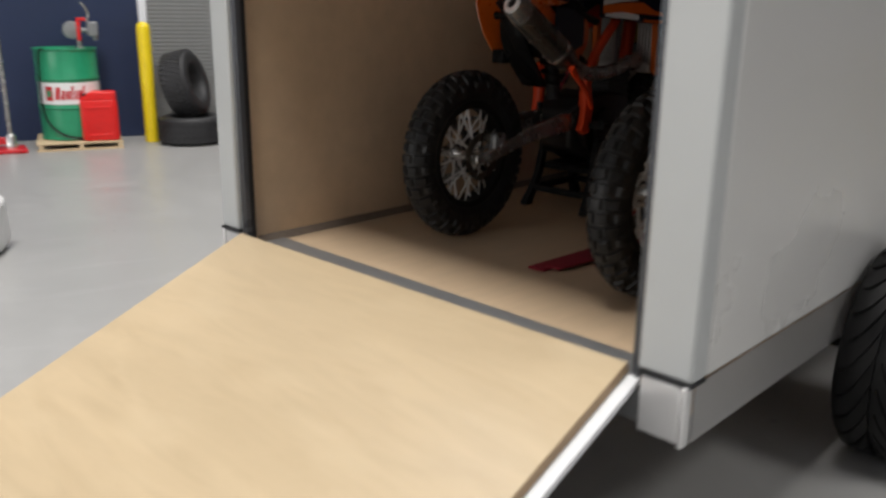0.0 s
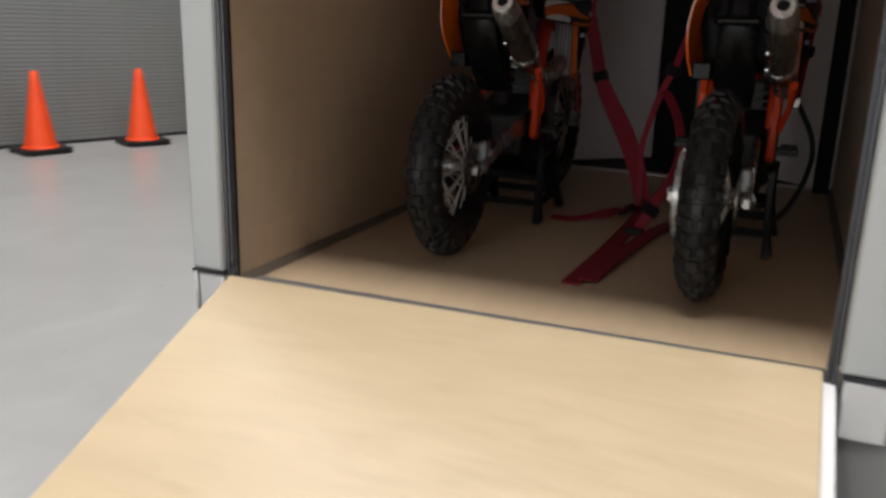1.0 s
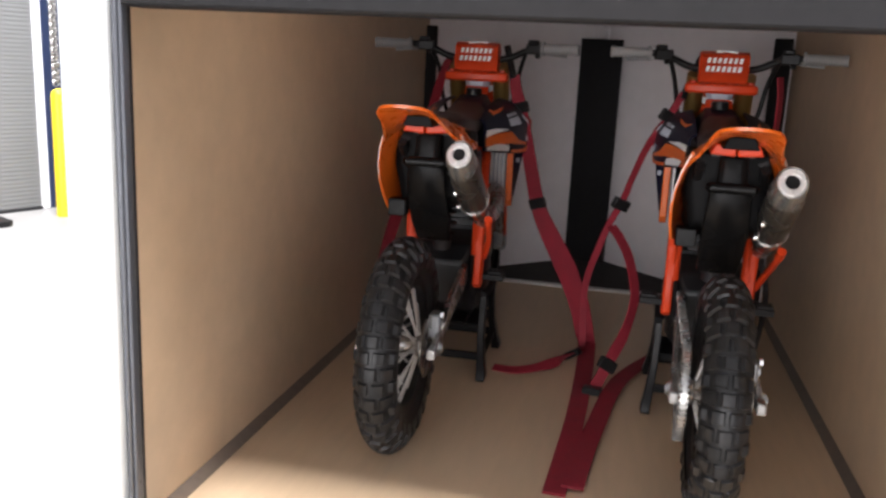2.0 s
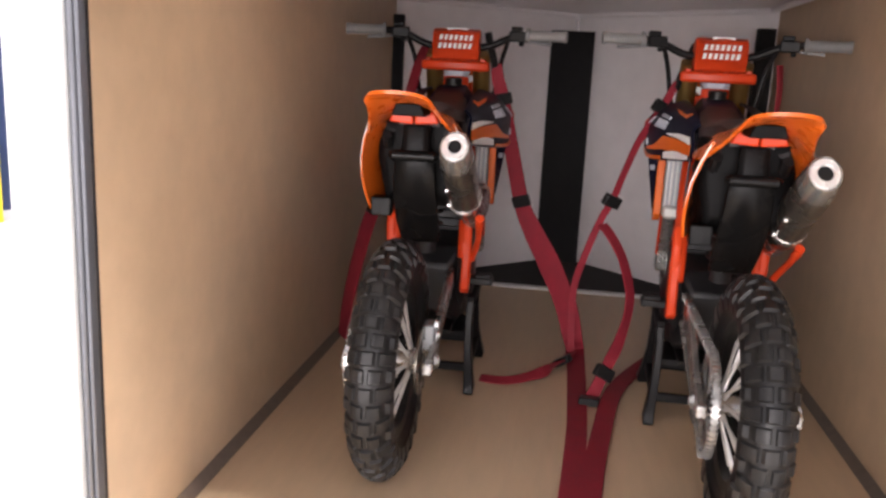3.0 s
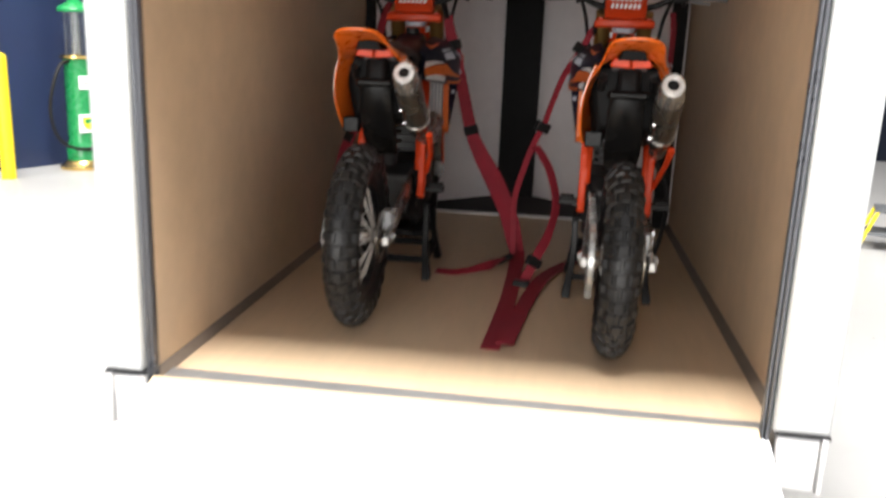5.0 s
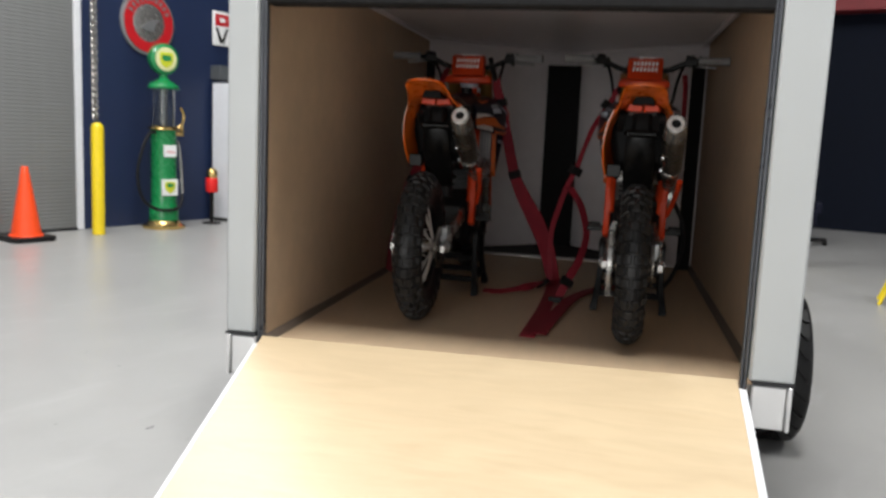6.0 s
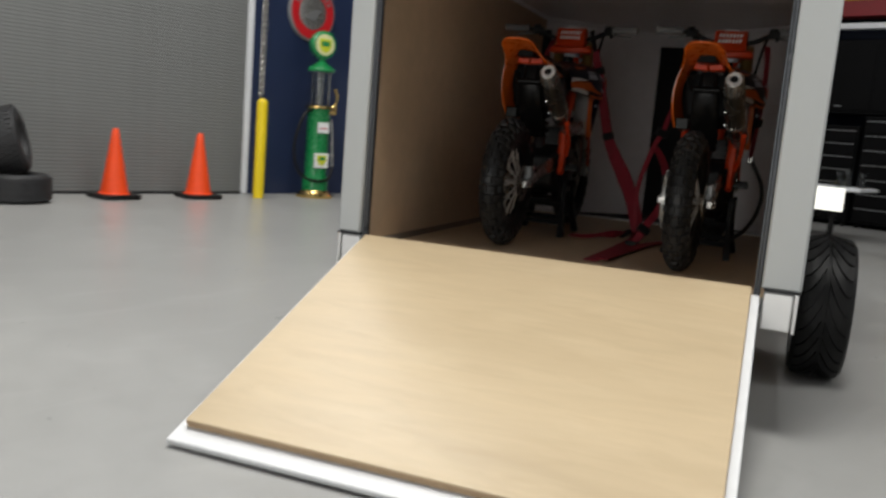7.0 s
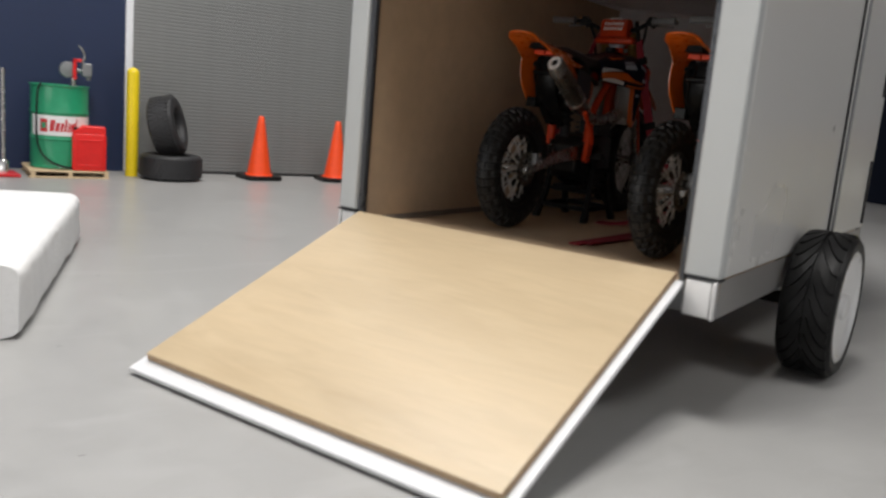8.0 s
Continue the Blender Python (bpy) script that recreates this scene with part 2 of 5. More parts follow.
            rings.append([p + w * sw * span / 2 + n * sn * thick / 2 for sw, sn in ((-1, -1), (1, -1), (1, 1), (-1, 1))])
        return self.loft(rings)


def smooth_line(pts, steps=6):
    """A soft curve through points."""
    pts = [Vector(p) for p in pts]
    out = []
    for i in range(len(pts) - 1):
        p0, p1, p2, p3 = pts[max(i - 1, 0)], pts[i], pts[i + 1], pts[min(i + 2, len(pts) - 1)]
        for s in range(steps):
            t = s / steps
            out.append(0.5 * (2 * p1 + (p2 - p0) * t + (2 * p0 - 5 * p1 + 4 * p2 - p3) * t * t
                              + (3 * p1 - p0 - 3 * p2 + p3) * t ** 3))
    return out + [pts[-1]]


def mesh_of(name, geo, material, flat=False, angle=38):
    me = bpy.data.meshes.new(name)
    me.from_pydata([p * MM for p in geo.v], [], geo.f)
    bm = bmesh.new()
    bm.from_mesh(me)
    bmesh.ops.recalc_face_normals(bm, faces=bm.faces)
    bm.to_mesh(me)
    bm.free()
    me.materials.append(material)
    if not flat:
        me.shade_smooth()
        me.set_sharp_from_angle(angle=radians(angle))
    return me


def part(name, geo, material, parent, label="", bevel=0.0, m=None, flat=False, segments=2, angle=38):
    ob = new(name, geo if isinstance(geo, bpy.types.Mesh) else mesh_of(name, geo, material, flat, angle))
    ob.parent = parent
    if m is not None:
        ob.matrix_basis = m
    if bevel:
        mod = ob.modifiers.new("bevel", "BEVEL")
        mod.width, mod.segments, mod.limit_method = bevel * MM, segments, "ANGLE"
        mod.harden_normals = False
    return tagged(ob, label) if label else ob


def at(x, y, z, rx=0, ry=0, rz=0):
    return pose(x * MM, y * MM, z * MM, rx, ry, rz)


def thing(name, m, label, category, group="", kind=""):
    ob = new(name)
    ob.empty_display_size = 0.01
    ob.matrix_basis = m
    return tagged(ob, label, category, group, kind)


def solid(name, geo, material, m, label, category="", kind="", bevel=0.0, group="", flat=False):
    ob = part(name, geo, material, None, label, bevel, m, flat)
    return tagged(ob, label, category, group, kind)


# The garage lies at an angle to the trailer: x along the long wall, -y out from it into the room.
GARAGE = at(-747.3, 271.9, 0, rz=70)
TRAILER = at(0, 0, 0, rz=1.4)


# ---- the garage: floor, walls, ceiling ----
ROOM_X0, ROOM_X1, ROOM_Y, ROOM_Z = -1300, 1340, -2100, 1000
solid("floor", Geo().box(ROOM_X0 - 20, ROOM_X1 + 20, ROOM_Y - 20, 20, -20, 0), FLOOR, GARAGE, "smooth grey painted garage floor", "floor", "structure")
DOOR_X0, DOOR_X1, DOOR_TOP = -2, 357, 360
wall_a = solid("wall_west", Geo().box(ROOM_X0, DOOR_X0 - 9, 0, 18, 0.5, ROOM_Z).box(DOOR_X1 + 9, ROOM_X1, 0, 18, 0.5, ROOM_Z)
               .box(DOOR_X0 - 9, DOOR_X1 + 9, 0, 18, DOOR_TOP + 9, ROOM_Z), NAVY, GARAGE, "navy blue painted wall round a roller door", "wall", "structure")
solid("wall_north", Geo().box(ROOM_X1, ROOM_X1 + 18, ROOM_Y, 18, 0.5, ROOM_Z), DARK_WALL, GARAGE, "dark blue garage wall", "wall", "structure")
# The gap in the unseen south wall is made up to hold the fill light.
FILL_GAP_Y0, FILL_GAP_Y1, FILL_GAP_TOP = -1565, -675, 420
solid("wall_south", Geo().box(ROOM_X0 - 18, ROOM_X0, ROOM_Y, FILL_GAP_Y0, 0.5, ROOM_Z).box(ROOM_X0 - 18, ROOM_X0, FILL_GAP_Y1, 18, 0.5, ROOM_Z)
      .box(ROOM_X0 - 18, ROOM_X0, FILL_GAP_Y0, FILL_GAP_Y1, FILL_GAP_TOP, ROOM_Z), WHITE_TRIM, GARAGE, "unseen pale wall with a gap made for the fill light", "wall", "structure")
# East wall and ceiling are unseen, added to close the room and bounce light.
solid("wall_east", Geo().box(ROOM_X0, ROOM_X1, ROOM_Y - 18, ROOM_Y, 0.5, ROOM_Z), WHITE_TRIM, GARAGE, "unseen plain pale wall", "wall", "structure")
solid("ceiling", Geo().box(ROOM_X0, ROOM_X1, ROOM_Y, 0, ROOM_Z + 0.5, ROOM_Z + 18), WHITE_TRIM, GARAGE, "unseen plain pale ceiling", "ceiling", "structure")
trim = thing("trim", GARAGE, "white painted frame round the roller door", "door frame", kind="structure")
for x in (DOOR_X0, DOOR_X1):
    part("side_trim", Geo().box(x - 9, x, -1.2, 16, 0.5, DOOR_TOP + 9) if x == DOOR_X0 else Geo().box(x, x + 9, -1.2, 16, 0.5, DOOR_TOP + 9), WHITE_TRIM, trim, bevel=0.6)
part("head_trim", Geo().box(DOOR_X0, DOOR_X1, -1.2, 16, DOOR_TOP, DOOR_TOP + 9), WHITE_TRIM, trim, bevel=0.6)
# roller door: one curved slat above another
shutter = thing("door_1", GARAGE, "closed grey corrugated roller shutter door", "roller door", kind="structure")
PITCH = 4.5
slat = Geo()
rows = []
for k in range(9):
    w = k / 8
    rows.append((5.5 - 0.34 * math.sin(math.pi * w) ** 0.8, w * PITCH))
slat.prism([(y, z) for y, z in rows] + [(8, PITCH), (8, 0)], "x", DOOR_X0, DOOR_X1)
slat_mesh = mesh_of("slat", slat, SHUTTER, angle=60)
for k in range(int(DOOR_TOP / PITCH)):
    part("slat", slat_mesh, SHUTTER, shutter, m=at(0, -4.0, 2.5 + k * PITCH))
part("bottom_seal", Geo().box(DOOR_X0, DOOR_X1, -1.4, 5, 0.1, 3.2), GASKET, shutter, "black rubber bottom seal")


# ---- things along the long wall ----
def bollard(x, y, h, label):
    b = thing("bollard", GARAGE @ at(x, y, 0), label, "bollard", "yellow bollards")
    prof = [(7.3, 0.2)] + [(7.3, h - 7)] + [(7.3 * math.cos(w), h - 7 + 7 * math.sin(w)) for w in (0.3, 0.6, 0.9, 1.2, 1.45)]
    part("post", Geo().turn(prof, 24), YELLOW, b)


bollard(-11, -48, 131, "yellow round-topped steel bollard beside the roller door")
bollard(351, -52, 135, "yellow round-topped steel bollard beside the roller door")


def traffic_cone(x, y, turn):
    c = thing("traffic_cone", GARAGE @ at(x, y, 0, rz=turn), "bright orange traffic cone with a black base", "traffic cone", "traffic cones")
    part("base", Geo().prism([(-25, -19), (-19, -25), (19, -25), (25, -19), (25, 19), (19, 25), (-19, 25), (-25, 19)], "z", 0.1, 5.6), BLACK, c, "black rubber base", bevel=0.8)
    prof = [(18.4, 5.6), (18.0, 6.6), (16.2, 7.2)] + [(16.2 - 12.6 * k / 8, 5.8 + 76.5 * k / 8) for k in range(1, 9)] + [(3.0, 83.2), (1.8, 83.4), (1.5, 78)]
    part("cone", Geo().turn(prof, 28), CONE, c)


traffic_cone(153, -44, 3)
traffic_cone(264, -45, -5)


def loose_tyre(m, label, r, w, hole):
    t = thing("car_tyre", m, label, "tyre", "stacked tyres")
    prof = []
    for k in range(28):
        a = 2 * math.pi * k / 28
        ca, sa = math.cos(a), math.sin(a)
        prof.append(((r + hole) / 2 + (r - hole) / 2 * math.copysign(abs(ca) ** 0.55, ca), w / 2 * math.copysign(abs(sa) ** 0.6, sa)))
    part("carcass", Geo().turn(prof, 56, closed=True), TYRE_GREY, t)
    tread = Geo()
    for row in (-0.3, -0.1, 0.1, 0.3):
        for k in range(40):
            m2 = Matrix.Rotation(2 * math.pi * (k + (0.5 if row in (-0.1, 0.3) else 0)) / 40, 4, "Z")
            tread.box(r - 1, r + 0.55, -2.1, 2.1, row * w - w * 0.082, row * w + w * 0.082, m2)
    part("tread", tread, TYRE_GREY, t)


loose_tyre(GARAGE @ at(31, -70, 15.6), "black car tyre lying flat on the floor", 36.5, 30, 20)
loose_tyre(GARAGE @ at(27.5, -62, 64.5, 76, 0, 62), "black car tyre leaning upright on another tyre", 36, 31, 19)

# pallet
pal = thing("pallet", GARAGE @ at(-86, -47, 0), "small pale wooden pallet under an oil drum", "pallet")
for x in (-40, -1.5, 37):
    part("bearer", Geo().box(x, x + 4.5, -41, 41, 2.0, 6.8), PALLET, pal)
for k in range(3):
    part("bottom_board", Geo().box(-42, 42, -41 + k * 37, -33 + k * 37, 0.2, 2.0), PALLET, pal)
for k in range(7):
    part("top_board", Geo().box(-42, 42, -41 + k * 12.1, -31.6 + k * 12.1, 6.8, 8.6), PALLET, pal, bevel=0.2)

# oil drum
drum = thing("oil_drum", GARAGE @ at(-91.5, -44, 8.7), "green steel oil drum with a white band and red lettering bars", "oil drum")
prof = [(29.5, 0.2), (31, 0.6), (31, 2)]
for a, b in ((2, 30), (33, 58), (61, 86)):
    prof += [(30.2, a + 0.8), (30.2, b), (31.3, b + 1.2), (31.3, b + 1.9)]
prof += [(31.4, 88.2), (30.6, 88.6), (29.6, 88.4), (29.4, 86.5)]
prof = [(r * 1.02, h * 1.075) for r, h in prof]
part("shell", Geo().turn(prof, 48), GREEN, drum)


def arc_patch(r, a0, a1, z0, z1, slant=0.0, n=24, t=0.25):
    g, outer, inner = Geo(), [], []
    for k in range(n + 1):
        a = radians(a0 + (a1 - a0) * k / n)
        for rr, lst in ((r + t, outer), (r - 0.6, inner)):
            lst.append([(rr * math.cos(a), rr * math.sin(a), z0), (rr * math.cos(a + slant), rr * math.sin(a + slant), z1)])
    rings = [[o[0], o[1], i[1], i[0]] for o, i in zip(outer, inner)]
    return g.loft(rings)


part("white_band", arc_patch(30.9, -160, 20, 38, 60.5), WHITE_DECAL, drum, "white label band")
part("emblem", arc_patch(31.25, -136, -121, 42, 56.5, n=6), RED_PAINT, drum, "round red emblem bar")
part("emblem", arc_patch(31.4, -133, -124, 46, 52.5, n=4), GREEN, drum)
for k, (w, top) in enumerate(((9, 56), (7, 52.5), (6, 52.5), (4, 57), (4.5, 52.5), (7, 52.5), (2.5, 57))):
    a0 = -117 + sum((9, 7, 6, 4, 4.5, 7, 2.5)[:k]) + k * 2.2
    part("lettering_bar", arc_patch(31.25, a0, a0 + w, 43, top, slant=0.05, n=5), RED_PAINT, drum, "red lettering bar")
part("bung", Geo().turn([(4, 91.4), (4, 94.2), (3, 94.4)], 16, centre=(8, -12, 0)), GREEN, drum)

# rotary hand pump on the drum
hp = thing("drum_pump", GARAGE @ at(-76, -40, 102.4) @ Matrix.Scale(1.08, 4), "grey cast rotary hand pump with a red crank", "hand pump")
part("stem", Geo().tube([(0, 0, -8), (0, 0, 10)], 2.6, 14).turn([(5, -1.5), (5, 1), (3, 2)], 18), STEEL, hp)
part("pump_body", Geo().turn([(1, -5), (8.2, -4.2), (8.8, 0), (8.2, 4.2), (1, 5)], 24, "y", (-6, 0, 18)), DARK_ALU, hp, "round grey pump housing")
part("spout", Geo().tube(smooth_line([(3, 0, 18), (10, 0, 17), (14, 0, 14), (15, 0, 8)]), 2.4, 12), DARK_ALU, hp)
part("outlet_block", Geo().box(8, 18, -4.5, 4.5, 12, 26), DARK_ALU, hp, bevel=1)
part("crank", Geo().box(-1.6, 1.6, -8, -5.5, 8, 30).box(-1.6, 7, -8, -5.5, 27, 30), RED, hp, "red crank arm", bevel=0.5)
part("handle", Geo().tube(smooth_line([(8, -6, 26), (10, -6, 34), (7, -6, 41), (4, -6, 44)]), 1.3, 10), STEEL, hp)
hose = thing("pump_hose", GARAGE @ at(-91.5, -44, 8.7), "thin black hose hanging down the oil drum", "hose")
part("hose_line", Geo().tube(smooth_line([(-22, -24, 95.3), (-26, -26, 86), (-27, -26, 40), (-22, -27, 18), (-8, -32.6, 6), (14, -33.2, 1.6), (22, -33, 1.4)], 8), 1.1, 8), BLACK, hose)

# red fuel can
can = thing("fuel_can", GARAGE @ at(-64, -74, 8.8, rz=-6) @ Matrix.Scale(1.06, 4), "red plastic fuel can standing on the pallet", "fuel can")
body = [[(x * s, y * s, z) for x, y in ((-17, -9), (-14.5, -11), (14.5, -11), (17, -9), (17, 9), (14.5, 11), (-14.5, 11), (-17, 9))]
        for z, s in ((0.2, 0.94), (1.5, 1.0), (37, 1.0), (40, 0.97))]
part("body", Geo().loft(body), RED, can, bevel=0.6)
part("shoulder", Geo().prism([(-16.5, 40), (16.5, 40), (16, 48), (-6, 48.5), (-16, 42)], "y", -10, 10), RED, can, bevel=1.0)
part("side_rib", Geo().box(-12, 12, -11.7, -10.8, 5, 7).box(-12, 12, -11.7, -10.8, 32, 34).box(-12, -10, -11.7, -10.8, 7, 32).box(10, 12, -11.7, -10.8, 7, 32), RED, can, bevel=0.3)
part("cap", Geo().turn([(4, 41), (4, 45.5), (3.4, 46)], 16, centre=(-11.5, 0, 0)), BLACK, can, "black screw cap")

# floor jack stand with a chrome post beside the drum
js = thing("jack_stand", GARAGE @ at(-160, -72, 0), "chrome lifting post with chain on a red base", "jack")
part("base", Geo().prism([(-24, -18), (24, -18), (20, 18), (-20, 18)], "z", 0.2, 4), RED_PAINT, js, "red painted base plate", bevel=0.8)
part("post", Geo().tube([(8, 0, 3), (8, 0, 118)], 2.2, 14), STEEL, js)
part("collar", Geo().turn([(5.5, 4), (5.5, 16), (4, 18)], 18, centre=(8, 0, 0)), CHROME, js)
part("arm", Geo().box(-22, 6, -3, 3, 8, 15), RED_PAINT, js, bevel=1)


def chain(name, m, length, label, link=6.0, wire=0.75, group="", broad=1.9):
    """A hanging chain of single oval links."""
    c = thing(name, m, label, "chain", group)
    oval = [(broad * math.cos(w), 0, (link / 2) * math.sin(w)) for w in (2 * math.pi * k / 14 for k in range(14))]
    me = mesh_of("link", Geo().tube(oval, wire, 6, closed=True), STEEL)
    step = link - 2.0 * wire
    for k in range(int(length / step)):
        part("link", me, STEEL, c, m=at(0, 0, -k * step, rz=90 * (k % 2) + 20))
    return c


chain("hanging_chain", GARAGE @ at(356.5, -40, 345), 211, "bright steel chain hanging down the navy wall", 6.6, 1.25, broad=3.6)
part("hook", Geo().tube([(356.5, -40, 343.5), (356.5, -40, 350), (358, -36, 352), (370, 1, 352)], 1.2, 8), STEEL, wall_a)

# visible-glass petrol pump
pump = thing("petrol_pump", GARAGE @ at(453, -44, 0, rz=-12) @ Matrix.Diagonal((1.12, 1.12, 1.16, 1)), "old green visible-glass petrol pump with brass trim", "petrol pump")
part("foot", Geo().turn([(24, 0.2), (24.4, 3), (20, 6.0), (17.5, 9.0), (17.4, 9.6)], 36), GOLD, pump, "round brass foot")
part("column", Geo().turn([(16.5, 8), (16.5, 22), (15, 26), (14.2, 30), (14.2, 108), (15, 110)], 36), PUMP_GREEN, pump)
part("collar", Geo().turn([(15, 110), (17.5, 111), (17.5, 113.5), (14, 115)], 36), GOLD, pump, "brass collar")
part("glass_cylinder", Geo().turn([(12.8, 114), (12.8, 156), (11.8, 156), (11.8, 114)], 36, closed=True), GLASS, pump, "clear glass cylinder")
for k in range(4):
    a = radians(45 + 90 * k)
    part("rod", Geo().tube([(11 * math.cos(a), 11 * math.sin(a), 114), (11 * math.cos(a), 11 * math.sin(a), 157)], 0.7, 8), STEEL, pump)
part("measure_stem", Geo().tube([(0, 0, 114), (0, 0, 157)], 2.2, 10), DARK_ALU, pump)
part("cap", Geo().turn([(17, 155.5), (17.5, 158), (15, 161), (8, 165), (5, 168), (4.6, 172)], 36), PUMP_GREEN, pump, "green domed cap")
part("globe", Geo().turn([(1, -7.2), (13, -7.2), (16.8, -4.5), (17.3, 0), (16.8, 4.5), (13, 7.2), (1, 7.2)], 40, "y", (0, 0, 188)), PUMP_GREEN, pump, "round green globe sign")
part("globe_face", Geo().turn([(1, -7.9), (12.6, -7.9), (13, -7.0)], 36, "y", (0, 0, 188)), CREAM, pump, "cream globe face")
part("globe_shield", Geo().prism([(-8, 195), (8, 195), (8, 186), (5, 181), (0, 178.5), (-5, 181), (-8, 186)], "y", -8.5, -7.6), LIME, pump, "yellow-green shield shape")
part("globe_mark", Geo().prism([(-5.5, 192), (5.5, 192), (5.5, 186), (-5.5, 186)], "y", -8.8, -8.3), PUMP_GREEN, pump)
part("price_plate", Geo().box(-7, 8, -15.6, -13, 81, 94), WHITE_DECAL, pump, "white price plate", bevel=0.4)
part("price_line", Geo().box(-4.5, 5.5, -15.9, -15.4, 86, 87.2), RED_PAINT, pump)
part("badge_plate", Geo().box(-9.5, 9.5, -15.8, -13, 38, 56), WHITE_DECAL, pump, "pale badge plate", bevel=0.4)
part("badge_shield", Geo().prism([(-6.5, 53.5), (6.5, 53.5), (6.5, 47), (3.5, 42.5), (0, 40.5), (-3.5, 42.5), (-6.5, 47)], "y", -16.4, -15.5), LIME, pump, "yellow-green shield shape")
part("badge_mark", Geo().prism([(-4, 51.5), (4, 51.5), (4, 47.5), (-4, 47.5)], "y", -16.8, -16.2), PUMP_GREEN, pump)
part("hose", Geo().tube(smooth_line([(-13, -6, 108), (-23, -9, 104), (-33, -12, 84), (-38, -14, 60), (-33, -15, 36), (-19, -17, 24), (0, -19, 22), (12, -17, 27), (17, -12, 40)], 7), 1.8, 10), BLACK, pump, "black rubber hose")
part("nozzle", Geo().tube(smooth_line([(17, -12, 40), (18, -8, 60), (18.5, -4, 80), (18, 0, 98)]), [1.9 - 0.02 * k for k in range(19)], 10), STEEL, pump, "steel nozzle pipe")
part("nozzle_hook", Geo().box(13, 24, -3, 3, 104, 109).box(20, 24, -3, 3, 109, 116), GOLD, pump, "brass nozzle hook", bevel=1)
part("crank_lever", Geo().tube(smooth_line([(14, -5, 112), (20, -6, 118), (22, -6, 128), (18, -6, 136)]), 1.7, 10), GOLD, pump, "brass lever")

# signs on the wall
sign = thing("round_sign", GARAGE @ at(462, -1, 266) @ Matrix.Diagonal((1.3, 1, 1.3, 1)), "round red and grey embossed metal wall sign", "wall sign")
part("disc", Geo().turn([(1, -3.2), (30, -3.2), (32, -2.2), (32, 0.6), (1, 0.6)], 56, "y"), DARK_ALU, sign)
part("red_ring", Geo().turn([(19, -3.9), (29, -3.9), (29, -3.0), (19, -3.0)], 56, "y", closed=True), RED_PAINT, sign, "red enamel ring")
part("grey_centre", Geo().turn([(1, -4.6), (16, -4.4), (18, -3.6), (18, -3)], 48, "y"), STEEL, sign, "grey embossed centre")
part("emblem", Geo().prism([(-11, -6), (3, -9), (12, 5), (-2, 2)], "y", -5.6, -4.4), DARK_ALU, sign, "raised plain emblem")
for k in range(10):
    a = 20 + 14 * k
    part("lettering_bar", Geo().box(-1.6, 1.6, -4.3, -3.8, 21.5, 26.5), DARK_ALU, sign, m=at(0, 0, 0, ry=a - 83))
sw = thing("warning_sign", GARAGE @ at(588, -1, 274), "white sign with a red panel and black bars", "wall sign")
part("plate", Geo().box(-16, 16, -2, 0.6, -24, 24), WHITE_DECAL, sw, bevel=1.5)
part("red_panel", Geo().box(-12.5, 12.5, -2.5, -1.8, 4, 20), RED_PAINT, sw, "red panel")
part("white_mark", Geo().box(-5, 5, -2.9, -2.3, 9, 15), WHITE_DECAL, sw)
part("black_bar", Geo().prism([(-12, 1), (-8, 1), (2, -20), (-4, -20)], "y", -2.5, -1.8), BLACK, sw)
part("black_bar", Geo().prism([(12, 1), (8, 1), (-2, -20), (4, -20)], "y", -2.5, -1.8), BLACK, sw)
cab = thing("white_cabinet", GARAGE @ at(594, -30, 0), "tall white service cabinet against the navy wall", "cabinet")
part("body", Geo().box(-28, 28, -20, 22, 4, 196), WHITE_TRIM, cab, bevel=1.5)
part("door", Geo().box(-25, 25, -21.5, -20.4, 8, 192), WHITE_TRIM, cab, bevel=0.5)
part("grey_panel", Geo().box(-14, 14, -22.2, -21, 140, 170), DARK_ALU, cab, "grey dial panel", bevel=0.4)
part("plinth", Geo().box(-26, 26, -18, 20, 0.2, 4), BLACK, cab, "black plinth")
top_box = thing("junction_box", GARAGE @ at(590, -10, 212), "small dark grey junction box on the wall", "junction box")
part("housing", Geo().box(-20, 20, -10, 11, -11, 9), GREY_PAINT, top_box, bevel=1)
ext = thing("extinguisher_stand", GARAGE @ at(536, -42, 0), "small red canister with a brass top on a black stand", "fire extinguisher")
part("foot", Geo().turn([(13, 0.2), (13, 1.6), (3, 3.2)], 24), BLACK, ext)
part("pole", Geo().tube([(0, 0, 2), (0, 0, 46)], 2.6, 12), BLACK, ext)
part("canister", Geo().turn([(7.5, 44), (8.5, 46), (8.5, 62), (7.5, 64)], 24), RED, ext, "red canister")
part("brass_top", Geo().turn([(7.0, 64), (8.0, 68), (7.6, 73), (4, 77), (1, 78)], 24), GOLD, ext, "domed brass top")


# ---- things along the far wall ----
post = thing("column", GARAGE @ at(803, -760, 0, rz=14), "square grey steel column with a yellow painted foot", "column", kind="structure")
part("shaft", Geo().box(-9.2, 9.2, -9.2, 9.2, 118, ROOM_Z - 0.5), GREY_PAINT, post, bevel=0.8)
part("yellow_foot", Geo().box(-10, 10, -10, 10, 0.2, 118), YELLOW, post, "yellow painted foot", bevel=0.8)
hook_chain = chain("hoist_chain", GARAGE @ at(742, -750, 470, rz=-62), 340, "steel hoist chain hanging beside the column", 9.0, 1.2)
part("shackle", Geo().tube([(-2.4, 0, -340), (-2.8, 0, -343), (-1.6, 0, -346), (1.6, 0, -346), (2.8, 0, -343), (2.4, 0, -340)], 1.2, 8), RED_PAINT, hook_chain)
